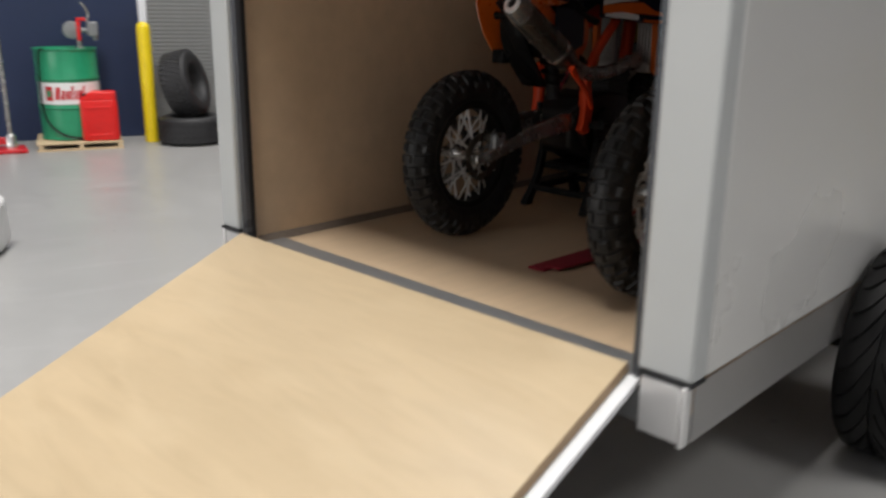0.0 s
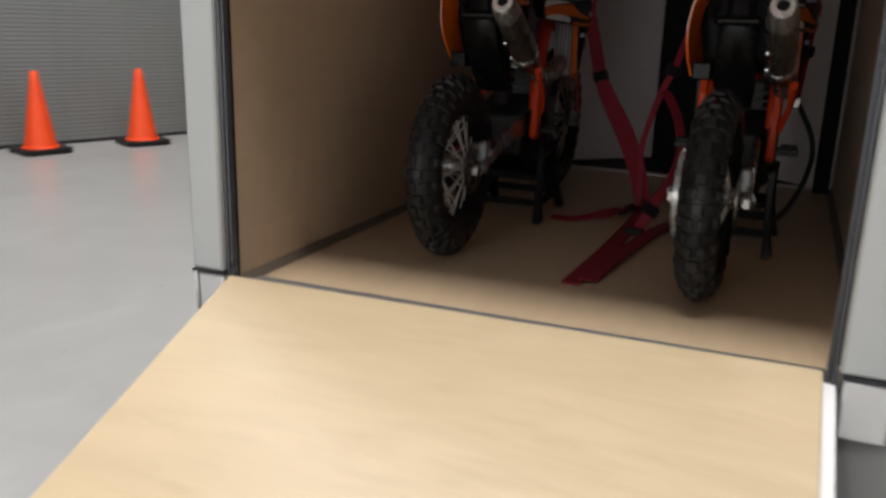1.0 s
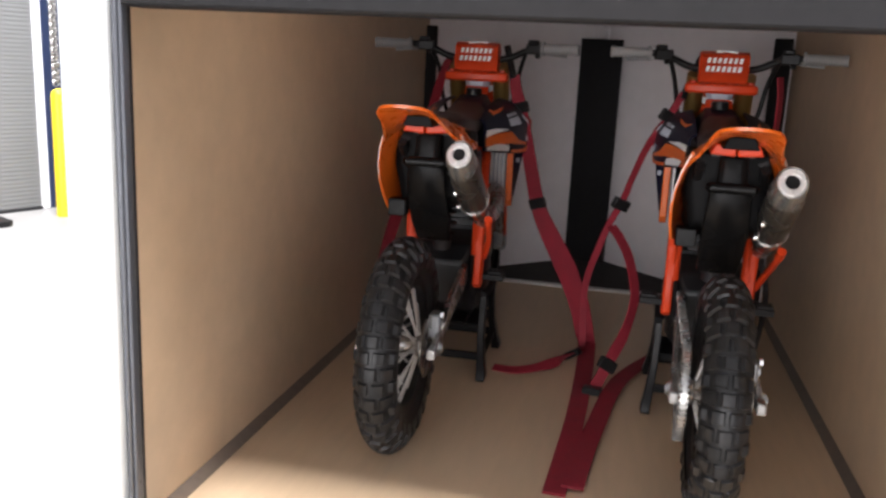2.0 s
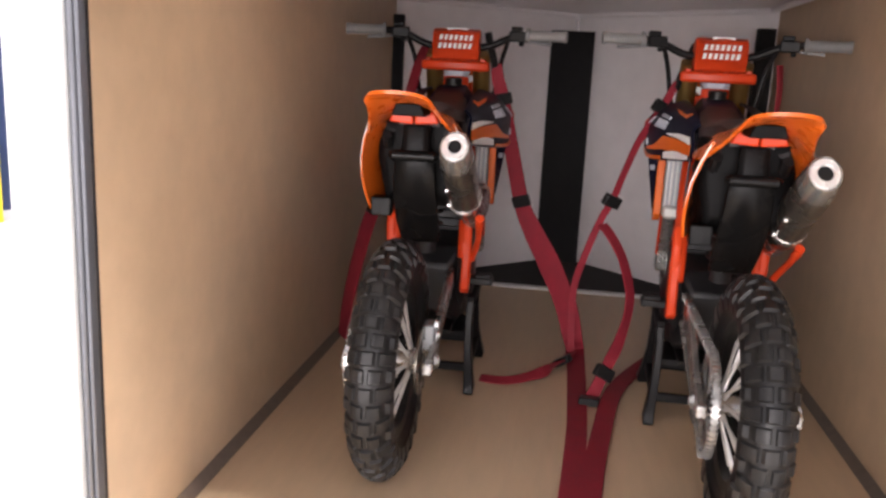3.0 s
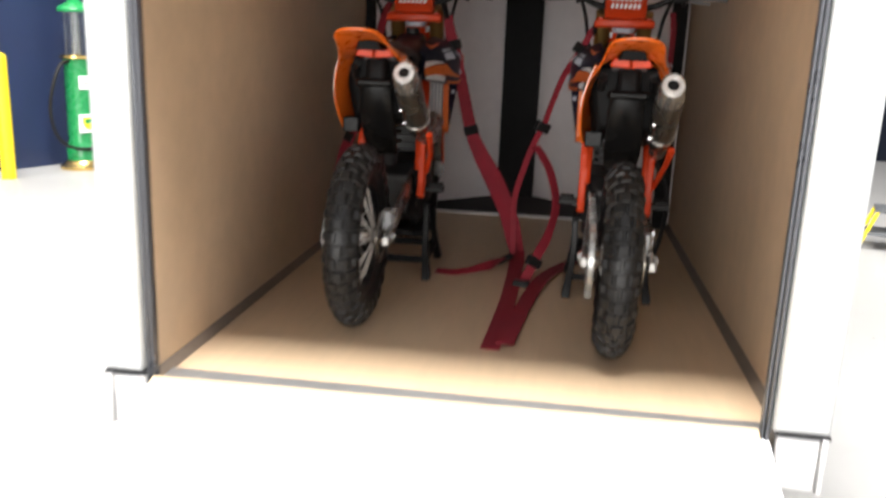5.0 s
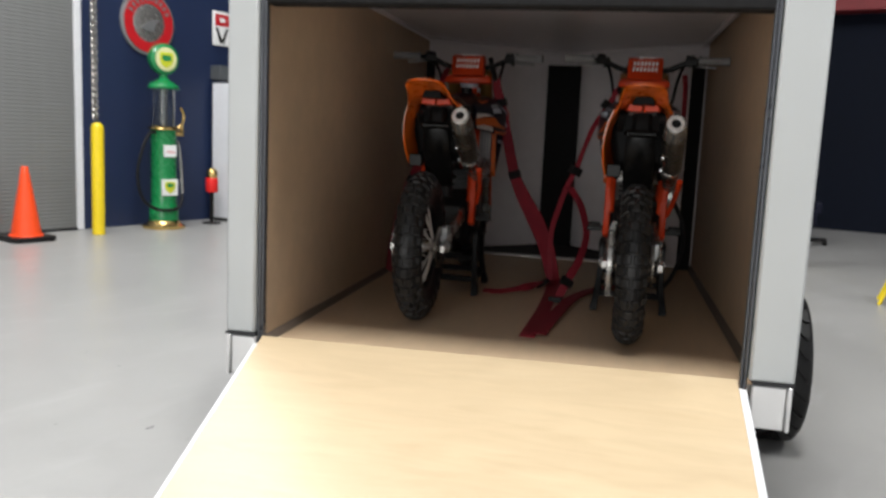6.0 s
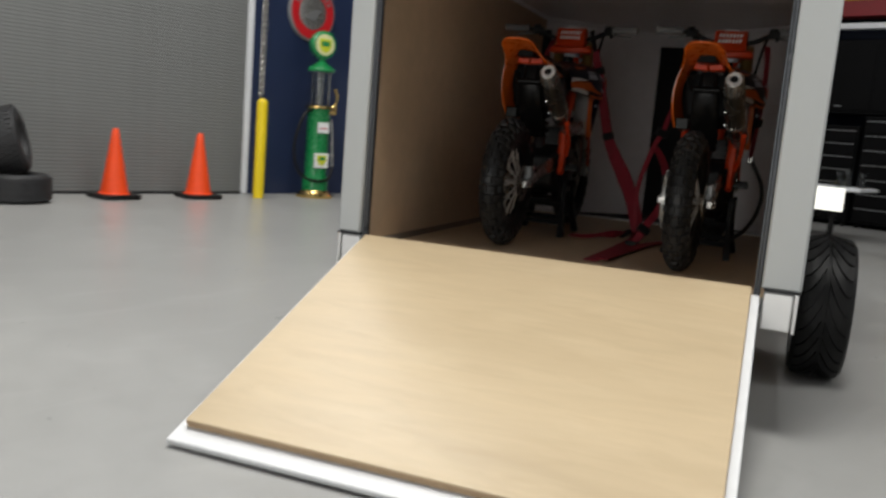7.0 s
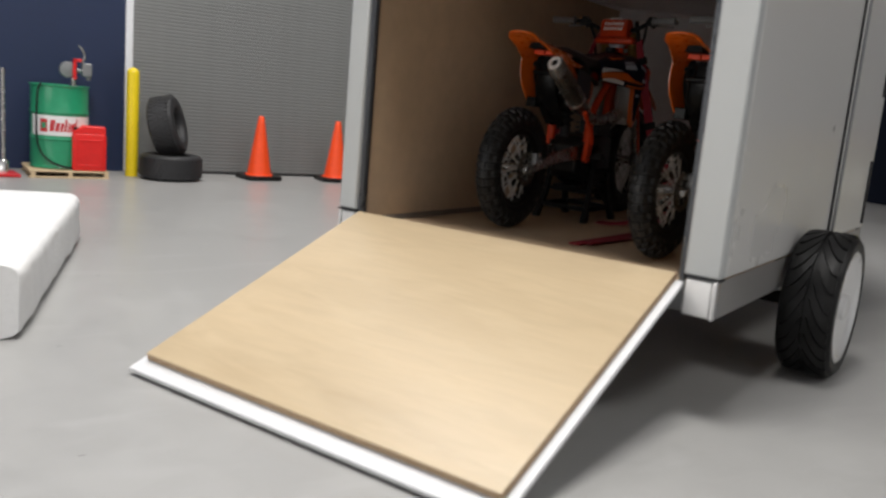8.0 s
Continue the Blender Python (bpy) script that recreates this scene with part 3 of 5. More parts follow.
part("crane_hook", Geo().tube(smooth_line([(0, 0, -345), (3, 0, -348), (5.8, 0, -353.5), (4.2, 0, -359.5), (-0.4, 0, -362), (-5, 0, -359), (-5.8, 0, -353)], 6), [2.1] * 20 + [2.5] * 8 + [2.1, 1.9, 1.7, 1.5, 1.3, 1.1, 0.9, 0.7, 0.5], 12), RED, hook_chain, "red forged hook")


def tool_cabinet(a, b0, b1, h, drawers):
    c = thing("tool_cabinet", GARAGE @ at(a, -(b0 + b1) / 2, 0), "black steel tool cabinet with bright drawer pulls", "tool cabinet", "tool cabinets")
    w = (b1 - b0) / 2 - 1.5
    part("body", Geo().box(0, 68, -w, w, 8, h), CABINET_BLACK, c, bevel=0.8)
    z = 12
    for k in range(drawers):
        dh = (h - 18) / drawers
        d = part("drawer", Geo().box(-2.5, -0.3, -w + 3, w - 3, z + 0.8, z + dh - 0.8), CABINET_BLACK, c, bevel=0.5)
        part("drawer_pull", Geo().box(-4.2, -2.4, -w + 5, w - 5, z + dh - 3.6, z + dh - 2.4), DARK_ALU, d, "bright metal pull")
        z += dh
    for x in (8, 60):
        for y in (-w + 8, w - 8):
            part("caster", Geo().turn([(4, -2), (4, 2)], 14, "y", (x, y, 4)), BLACK, c)


for k, b in enumerate((305, 418, 532)):
    tool_cabinet(1266, b, b + 110, 178 if k % 2 else 196, 7)
hutch = thing("hutch", GARAGE @ at(1290, -644, 200), "black hutch cupboards above the tool cabinets", "cupboard")
part("body", Geo().box(0, 48, 0, 338, 0, 130), CABINET_BLACK, hutch, bevel=1)
for k in range(3):
    leaf = part("cupboard_door", Geo().box(-2.4, -0.2, 2 + 112 * k, 110 + 112 * k, 6, 124), CABINET_BLACK, hutch, bevel=0.5)
    part("handle", Geo().box(-4.2, -2.5, 50 + 112 * k, 62 + 112 * k, 12, 14), DARK_ALU, leaf, bevel=0.4)
beam = thing("wall_beam", GARAGE @ at(1300, -800, 372), "red painted beam with a yellow edge along the wall", "beam", kind="structure")
part("red_face", Geo().box(-6, 38, -520, 560, 0, 28), BEAM_RED, beam, bevel=0.8)
part("yellow_edge", Geo().box(-8, 38, -520, 560, 28.2, 34), YELLOW, beam, "yellow edge")
strip = thing("strip_lamp", GARAGE @ at(1285, -458, 352), "white strip lamp under the red beam", "strip lamp")
part("housing", Geo().box(-4, 14, -150, 150, -4, 6), WHITE_TRIM, strip, bevel=1)
for y in (-120, 120):
    part("bracket", Geo().box(6, 52, y - 3, y + 3, 6.1, 19.9), WHITE_TRIM, strip)


def bench_glass(m, h):
    v = thing("glass_jar", m, "small clear glass jar on the white table", "jar", "glass jars")
    part("jar", Geo().turn([(4.6, 0.2), (5.0, 1), (4.8, 6), (3.0, h * 0.55), (3.4, h * 0.8), (5.4, h), (4.9, h), (2.6, h * 0.6), (4.1, 6), (4.1, 1.2)], 20), GLASS, v)


table = thing("round_table", GARAGE @ at(985, -573, 0), "white table on a dark pedestal with glass jars", "table")
part("tabletop", Geo().box(-42, 42, -66, 110, 73, 78), WHITE_TRIM, table, bevel=1.2)
part("pedestal", Geo().tube([(0, -20, 4), (0, -20, 73)], 4, 14), BLACK, table, "dark pedestal")
part("pedestal", Geo().tube([(0, 70, 4), (0, 70, 73)], 4, 14), BLACK, table)
part("foot", Geo().turn([(22, 0.2), (20, 2), (4, 6)], 24, centre=(0, -20, 0)), BLACK, table)
part("foot", Geo().turn([(22, 0.2), (20, 2), (4, 6)], 24, centre=(0, 70, 0)), BLACK, table)
part("drop_panel", Geo().box(-43.4, -42.2, -46, -8, 44, 76), LAMP_FACE, table, "bright white light panel")
for x, y, h in ((-20, -60, 22), (-10, -38, 24), (-22, -30, 22), (-15, 14, 24), (-20, 32, 22), (-8, 44, 24)):
    bench_glass(GARAGE @ at(985 + x, -573 + y, 78.1), h)
bin_red = thing("storage_bin", GARAGE @ at(960, -535, 52), "orange-red plastic bin under the white table", "bin")
part("bin_shell", Geo().loft([[(-10, -9, 0), (10, -9, 0), (10, 9, 0), (-10, 9, 0)], [(-13, -12, 20.8), (13, -12, 20.8), (13, 12, 20.8), (-13, 12, 20.8)]]), RED_ORANGE, bin_red, bevel=0.6)
can2 = thing("fuel_can", GARAGE @ at(1215, -412, 0, rz=80), "red plastic fuel can on the floor", "fuel can")
part("body", Geo().box(-20, 20, -13, 13, 0.2, 30), RED, can2, bevel=3, segments=3)
part("spout", Geo().tube([(-10, 0, 29), (-14, 0, 38)], 3, 12), BLACK, can2)
b3 = thing("column", GARAGE @ at(1236, -424, 0, rz=8), "dark steel column with a yellow painted foot", "column", kind="structure")
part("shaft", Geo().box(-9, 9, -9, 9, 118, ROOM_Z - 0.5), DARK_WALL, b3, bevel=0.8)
part("yellow_foot", Geo().box(-10, 10, -10, 10, 0.2, 118), YELLOW, b3, "yellow painted foot", bevel=0.8)

# engine on a stand behind the column
es = thing("engine_on_stand", GARAGE @ at(1085, -722, 0, rz=20), "dark blue engine on a wheeled stand with chrome bar", "engine stand")
part("base_frame", Geo().box(-40, 40, -4, 4, 5, 11).box(-40, -32, -30, 30, 5, 11).box(32, 40, -22, 22, 5, 11), FLAT_BLACK, es, bevel=1)
for x, y in ((-36, -28), (-36, 28), (36, -20), (36, 20)):
    part("caster", Geo().turn([(5, -2.5), (5, 2.5)], 16, "y", (x, y, 5.2)), BLACK, es)
part("upright", Geo().box(28, 36, -5, 5, 11, 66), FLAT_BLACK, es, bevel=1)
part("engine_block", Geo().box(-24, 24, -17, 17, 26, 52).box(-20, 20, -24, -14, 44, 62).box(-20, 20, 14, 24, 44, 62), BLUE_DECAL, es, "dark blue engine block", bevel=2)
part("air_cleaner", Geo().turn([(3, 60), (15, 60), (15, 68), (3, 70)], 24), DARK_STEEL, es, "dull steel air cleaner")
part("pulley", Geo().turn([(9, -30), (9, -25), (3, -24)], 20, "x", (0, 0, 34)), DARK_STEEL, es, "dull steel pulley")
part("pulley", Geo().turn([(6, -29), (6, -25), (3, -24)], 20, "x", (0, 12, 50)), DARK_ALU, es)
part("lift_bar", Geo().tube([(-40, 36, 8), (-34, 28, 62), (-32, 22, 84)], 2.2, 12), CHROME, es, "chrome lifting bar")
part("lift_arm", Geo().tube([(-36, 28, 82), (-24, 12, 86), (-14, -8, 88)], 1.8, 10), DARK_ALU, es)

# low step stool beyond the trailer
stool = thing("step_stool", at(300, 545, 0, rz=-14), "low step stool with yellow tube legs and dark treads", "step stool")
for x, lean in ((-18, 12), (30, -12)):
    for y in (-16, 16):
        part("leg", Geo().tube([(x, y, 0.2), (x + lean, y, 34)], 1.6, 10), YELLOW, stool, "yellow tube leg")
part("tread", Geo().box(-13, 24, -17.5, 17.5, 13, 16), GREY_PAINT, stool, "dark grey tread", bevel=0.6)
part("tread", Geo().box(-8, 20, -17.5, 17.5, 33.5, 36.5), GREY_PAINT, stool, "dark grey tread", bevel=0.6)

# packing foam block
foam = Geo()
fy = 70
L, W, H = 245.0, 150.0, 35.0
rings = []
for i in range(fy + 1):
    ring = []
    v = i / fy
    for j in range(96):
        a = 2 * math.pi * j / 96
        ca, sa = math.cos(a), math.sin(a)
        px = W / 2 * math.copysign(abs(ca) ** 0.14, ca)
        pz = H / 2 + H / 2 * math.copysign(abs(sa) ** 0.27, sa)
        rough = noise.noise(Vector((px * 0.08, v * 20, pz * 0.1))) * 0.7 + noise.noise(Vector((px * 0.3, v * 60, pz * 0.3))) * 0.5
        end = 1 - 0.02 * (abs(2 * v - 1) ** 14)
        ring.append((px * end + rough, v * L + rough, max(0.15, pz + (rough if pz > 3 else 0))))
    rings.append(ring)
foam.loft(rings)
solid("foam_block", foam, FOAM, at(-355, -12, 0, rz=-124.5) @ at(75, 0, 0), "white rough-edged packing foam block on the floor", "foam block")


# ---- the box trailer ----
FLOOR_Z, TOP_Z, HALF, INNER = 53.6, 243.0, 104.8, 95.5
LEFT_HALF = 103.4
INNER_R = 98.3
NOSE_Y, APEX_Y = 302.0, 394.0
trailer = thing("cargo_trailer", TRAILER, "silver-grey enclosed box trailer with a lowered rear ramp", "trailer")
part("deck", Geo().box(-INNER, INNER_R, 20.9, NOSE_Y + 4, FLOOR_Z - 4, FLOOR_Z), DECK, trailer, "pale plywood deck", bevel=0.3)
part("sill", Geo().box(-90, 90, 0.4, 5.3, FLOOR_Z - 8, FLOOR_Z + 0.5).box(-INNER, INNER_R, 5.4, 20.7, FLOOR_Z - 4, FLOOR_Z + 0.5), DARK_ALU, trailer, "dull metal rear sill", bevel=0.5)
part("deck_edge_strip", Geo().box(-INNER, INNER_R, NOSE_Y + 4.2, NOSE_Y + 9, FLOOR_Z - 3, FLOOR_Z + 1.2), SILVER, trailer, "bright metal strip", bevel=0.4)
part("nose_floor", Geo().prism([(-INNER - 4, NOSE_Y + 9.2), (INNER + 4, NOSE_Y + 9.2), (0, APEX_Y + 6)], "z", FLOOR_Z - 4, FLOOR_Z + 0.6), NOSE_MAT, trailer, "dark grey nose floor mat")
for s in (-1, 1):
    out = HALF if s > 0 else LEFT_HALF
    inner = INNER_R if s > 0 else INNER
    gap = -0.8 if s > 0 else 1.0
    x0, x1 = sorted((s * inner, s * (inner + 3)))
    part("liner", Geo().box(x0, x1, 5.4, NOSE_Y, FLOOR_Z - 4, 208), LINER, trailer, "brown hardboard wall liner")
    x0, x1 = sorted((s * (inner + 3.2), s * out))
    part("side_panel", Geo().box(x0, x1, 5.4, NOSE_Y + 4, 61.5, TOP_Z), SKIN, trailer, bevel=0.8)
    x0, x1 = sorted((s * (inner + 6), s * (out - 0.5)))
    part("side_rail", Geo().box(x0, x1, 0.7, NOSE_Y + 4, 45, 60.8), ALU, trailer, "bright aluminium bottom rail", bevel=0.5)
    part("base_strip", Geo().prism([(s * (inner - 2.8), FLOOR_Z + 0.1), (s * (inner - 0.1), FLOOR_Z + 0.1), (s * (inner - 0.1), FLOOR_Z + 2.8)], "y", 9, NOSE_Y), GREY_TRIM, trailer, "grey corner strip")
    x0, x1 = sorted((s * (90.6 + gap), s * out))
    part("jamb", Geo().box(x0, x1, -2, 5.2, 61.5, TOP_Z), JAMB, trailer, "light grey rear corner post", bevel=0.9)
    x0, x1 = sorted((s * (89.0 + gap), s * (90.3 + gap)))
    part("seal_channel", Geo().box(x0, x1, -0.5, 3.6, FLOOR_Z + 0.6, 196), SEAL_METAL, trailer, "grey metal seal channel", bevel=0.5)
    x0, x1 = sorted((s * (88.0 + gap), s * (88.9 + gap)))
    part("seal_lip", Geo().box(x0, x1, 0.0, 2.6, FLOOR_Z + 0.6, 196), SEAL_METAL, trailer, "grey seal lip", bevel=0.3)
    x0, x1 = sorted((s * (88.9 + gap), s * (89.8 + gap)))
    part("seal", Geo().box(x0, x1, 2.7, 5.0, FLOOR_Z + 0.6, 196), GASKET, trailer, "black rubber door seal")
    x0, x1 = sorted((s * (89.9 + gap), s * (90.5 + gap)))
    part("seal_back", Geo().box(x0, x1, 3.7, 5.2, FLOOR_Z + 0.6, 197), GASKET, trailer)
    x0, x1 = sorted((s * 91, s * (out - 2.4)))
    part("corner_box", Geo().box(x0, x1, -2.4, 0.5, 45, 60.4), ALU, trailer, "bright metal bumper corner", bevel=0.7)
    x0, x1 = sorted((s * (out - 2.2), s * (out - 0.7)))
    part("corner_cap", Geo().box(x0, x1, -3.0, 0.5, 44.6, 60.6), ALU, trailer, bevel=0.4)
    part("top_line", Geo().box(min(s * 91, s * out), max(s * 91, s * out), -2.6, 5, 60.5, 61.4), GASKET, trailer)
    NOSE_IN = 96.5 if s > 0 else 99.0
    # nose half
    a, b = Vector((s * inner, NOSE_Y)), Vector((0, APEX_Y))
    n = Vector((s * (APEX_Y - NOSE_Y), inner)).normalized() * 4
    part("nose_liner", Geo().prism([a, b, b + Vector((0, 3)), a + n], "z", FLOOR_Z - 4, 214), WHITE_LINER, trailer, "white plastic nose liner")
    o, tip = Vector((s * out, NOSE_Y + 4)), Vector((0, APEX_Y + 24))
    sk = Geo()
    low, high = 61.5, TOP_Z
    q = [(o.x, o.y, low), (tip.x, tip.y, low), (tip.x, tip.y, 215), (tip.x, tip.y - 6, high - 2), (o.x * 0.98, o.y + 2, high), (o.x, o.y, 215)]
    q2 = [(p[0] * 0.985, p[1] - 2.5, p[2]) for p in q]
    sk.loft([q, q2])
    part("nose_panel", sk, SKIN, trailer, bevel=0.6)
    part("nose_rail", Geo().prism([o - Vector((s, 0)), tip, tip - Vector((0, 4)), o - Vector((s * 6, 0))], "z", 45, 60.8), ALU, trailer, bevel=0.4)
    x0, x1 = sorted((s * (NOSE_IN - 0.3), s * (NOSE_IN - 8.6)))
    part("nose_post", Geo().box(x0, x1, NOSE_Y - 7, NOSE_Y - 1, FLOOR_Z + 0.2, 198), FLAT_BLACK, trailer, "black corner post", bevel=0.3)
part("nose_post", Geo().prism([(-15.4, APEX_Y - 16), (10.6, APEX_Y - 16), (9.1, APEX_Y - 13), (-13.9, APEX_Y - 13)], "z", FLOOR_Z + 0.8, 197.5), FLAT_BLACK, trailer, "black centre post")
part("seam_bead", Geo().tube([(0, APEX_Y - 2.2, 198), (0, APEX_Y - 2.2, 207)], 1.2, 8), WHITE_LINER, trailer)
part("ceiling_liner", Geo().prism([(-INNER, 11), (INNER_R, 11), (INNER_R, NOSE_Y), (0, APEX_Y), (-INNER, NOSE_Y)], "z", 208.4, 212), WHITE_LINER, trailer, "white plastic ceiling liner")
for s in (-1, 1):
    part("ceiling_bead", Geo().tube([(s * (INNER - 1), 14, 207), (s * (INNER - 1), NOSE_Y - 1, 207), (0, APEX_Y - 3, 207)], 1.5, 8), WHITE_LINER, trailer)
part("header", Geo().box(-90.8, 89, 0.2, 11, 185.6, TOP_Z), FLAT_BLACK, trailer, "black header over the doorway", bevel=0.6)
part("header_lip", Geo().box(-87.4, 85.6, 11.2, 15, 188.6, 208), GASKET, trailer)
part("roof", Geo().prism([(-LEFT_HALF, -2), (HALF, -2), (HALF, NOSE_Y + 4), (0, APEX_Y + 22), (-LEFT_HALF, NOSE_Y + 4)], "z", TOP_Z + 0.2, TOP_Z + 4), SKIN, trailer, bevel=1)
part("chassis", Geo().box(-70, -62, 4, 330, 44, 53.5).box(62, 70, 4, 330, 44, 53.5).box(-60, 60, 110, 130, 44, 53), FLAT_BLACK, trailer, "black chassis beams", bevel=0.6)
part("axle", Geo().tube([(-110, 124, 36), (110, 124, 36)], 3.5, 14), FLAT_BLACK, trailer)
for x in (-66, 66):
    part("axle_hanger", Geo().box(x - 3, x + 3, 116, 128, 33, 44.2), FLAT_BLACK, trailer, bevel=0.5)
part("tongue", Geo().box(-7, 7, 330, 520, 40, 50).box(-60, 60, 322, 330, 40, 50), FLAT_BLACK, trailer, bevel=0.8)
part("tongue_foot", Geo().tube([(0, 470, 0.3), (0, 470, 41)], 5, 14), FLAT_BLACK, trailer)

# side door on the near flank, with its frame, hinge bar and latch bar
door = part("side_door", Geo().prism([(190, 64), (292, 64), (292, 196), (276, 216), (190, 216)], "x", HALF + 0.3, HALF + 1.6), SKIN, trailer, "silver-grey side door", bevel=0.5)
part("door_edge", Geo().box(HALF + 1.7, HALF + 3.0, 190.5, 193.5, 65, 212), DARK_ALU, door, "dull edge strip", bevel=0.4)
part("door_gap", Geo().box(HALF + 0.2, HALF + 1.2, 187.6, 189.6, 63, 214), GASKET, door, "dark door gap")
part("door_frame", Geo().tube([(HALF + 1.8, 192, 213), (HALF + 1.8, 274, 213), (HALF + 1.8, 289, 195)], 1.2, 8), ALU, door, "bright frame bead")
part("hinge_slot", Geo().box(HALF + 1.5, HALF + 2.8, 284, 288, 66, 108), GASKET, door, bevel=0.3)
part("hinge_slot", Geo().box(HALF + 1.5, HALF + 2.8, 284, 288, 150, 190), GASKET, door, bevel=0.3)


def trailer_wheel(s):
    w = part("wheel", Geo().turn([(12, -13), (24, -13.2), (27, -13.6), (28.2, -12), (28.2, 12), (27, 13.6), (25.6, 13.8), (24.6, 12.4), (22, 11.0), (12, 9.4), (1, 9.2)], 48, "x"),
             RIM_SILVER, trailer, "silver rim in a wide low-profile tyre", m=at(120 if s > 0 else -117, 124, 37.3) @ Matrix.Diagonal((0.91, 1.025, 1.025, 1)) @ (Matrix.Rotation(0 if s > 0 else math.pi, 4, "Z")))
    prof = [(27.4, -13.2), (30, -14.3), (33, -14.2), (34.4, -12.8), (34.8, -10), (34.8, 10), (34.4, 12.8), (33, 14.2), (30, 14.3), (27.4, 13.2)]
    part("tyre", Geo().turn(prof, 72, "x", closed=True), ROAD_RUBBER, w, "black directional tread tyre")
    tread = Geo()
    n = 26
    for k in range(n):
        for side in (-1, 1):
            # a slanted, curved block from the middle to the shoulder
            rings = []
            for i in range(6):
                u = i / 5
                x = side * (1.0 + 11.2 * u)
                lead = 0.42 * (1 - u) ** 1.8 + 0.02
                r = 36.3 - (0.9 * max(0, u - 0.75) * 4)
                a0 = 2 * math.pi * k / n - lead
                a1 = a0 + 2 * math.pi / n * (0.82 if u < 0.9 else 0.74)
                rings.append([(x, (r - 2) * math.cos(a0), (r - 2) * math.sin(a0)), (x, r * math.cos(a0), r * math.sin(a0)),
                              (x, r * math.cos(a1), r * math.sin(a1)), (x, (r - 2) * math.cos(a1), (r - 2) * math.sin(a1))])
            tread.loft(rings)
    part("tread", tread, ROAD_RUBBER, w)
    part("rim_lip", Geo().turn([(26.2, 12.8), (27.8, 14.0), (28.4, 13.0), (27, 12)], 60, "x", closed=True), ALU, w, "bright rim lip")
    part("hub_cap", Geo().turn([(6.5, 10.6), (6.2, 13.2), (4.6, 14.0), (0.6, 14.2)], 28, "x"), RIM_SILVER, w, "silver hub cap")


trailer_wheel(1)
trailer_wheel(-1)

# ramp door: white board below, plywood on top, resting on the floor at its tip
RAMP_LEN = 139.8
RAMP_TILT = 22.2
ramp = part("ramp_door", Geo().box(-90.6, 90.6, -RAMP_LEN - 7.4, -1.5, -5.6, -3.3), WHITE_BOARD, trailer, "white board ramp door lowered to the floor",
            bevel=0.5, m=at(-0.8, -1.2, 61.8, rx=RAMP_TILT, rz=0.9))
part("plywood_face", Geo().box(-87.0, 87.0, -RAMP_LEN, -0.9, -3.2, 0), PLY, ramp, "pale birch plywood walking face", bevel=0.25)
part("plywood_edge", Geo().box(-86.7, 86.7, -RAMP_LEN - 0.15, -RAMP_LEN - 0.05, -2.9, -0.4).box(87.05, 87.15, -RAMP_LEN + 0.5, -1, -2.9, -0.4), PLY_EDGE, ramp, "darker cut plywood edge")
for k in range(3):
    part("hinge", Geo().tube([(-60 + 60 * k - 12, -0.8, -4.6), (-60 + 60 * k + 12, -0.8, -4.6)], 1.3, 10), STEEL, ramp)


# ---- the two motocross bikes ----
# Bike axes: y forward, z up, origin below the rear axle, BIKE_Z over the floor; the tyres stand on the deck below it.
BIKE_Z = 58.0
AXLE_Y = -8.0
def knobby_tyre(radius, width, rim, knobs):
    """One moulded tyre: a round carcass from which rows of knobs rise, staggered from row to row."""
    core = radius - 0.85
    half = [0.0, 0.035, 0.06, 0.11, 0.135, 0.165, 0.20, 0.235, 0.27, 0.30, 0.33, 0.38, 0.43, 0.47, 0.5]
    cross = [-q for q in reversed(half)] + half[1:]
    even, odd = ((-0.14, 0.14), (-0.45, -0.22), (0.22, 0.45)), ((-0.30, -0.05), (0.05, 0.30), (-0.5, -0.40), (0.40, 0.5))

    def edge(v, a, b, soft):
        return max(0.0, min(1.0, (v - a) / soft + 0.5)) * max(0.0, min(1.0, (b - v) / soft + 0.5))

    rings = []
    for k in range(knobs):
        rows = even if k % 2 == 0 else odd
        for f in (0.0, 0.20, 0.28, 0.6, 0.92):
            a = 2 * math.pi * (k + f) / knobs
            rise = 1.0 if f > 0.25 else 0.0
            ring = []
            for q in cross:
                h = rise * max(edge(q, lo, hi, 0.03) for lo, hi in rows) * 0.85
                lean = math.copysign(min(1.15, abs(2 * q) ** 1.7 * 1.1), q)
                r = core - 6.0 * abs(2 * q) ** 2.5 + h * math.cos(lean)
                ring.append((q * width + h * math.sin(lean), r * math.cos(a), r * math.sin(a)))
            for x, r in ((0.475, core - 9), (0.44, (core + rim) / 2 - 1.5), (0.36, rim + 1.2), (0.30, rim + 0.2), (-0.30, rim + 0.2), (-0.36, rim + 1.2), (-0.44, (core + rim) / 2 - 1.5), (-0.475, core - 9)):
                ring.append((x * width, r * math.cos(a), r * math.sin(a)))
            rings.append(ring)
    return Geo().loft(rings, closed=True)


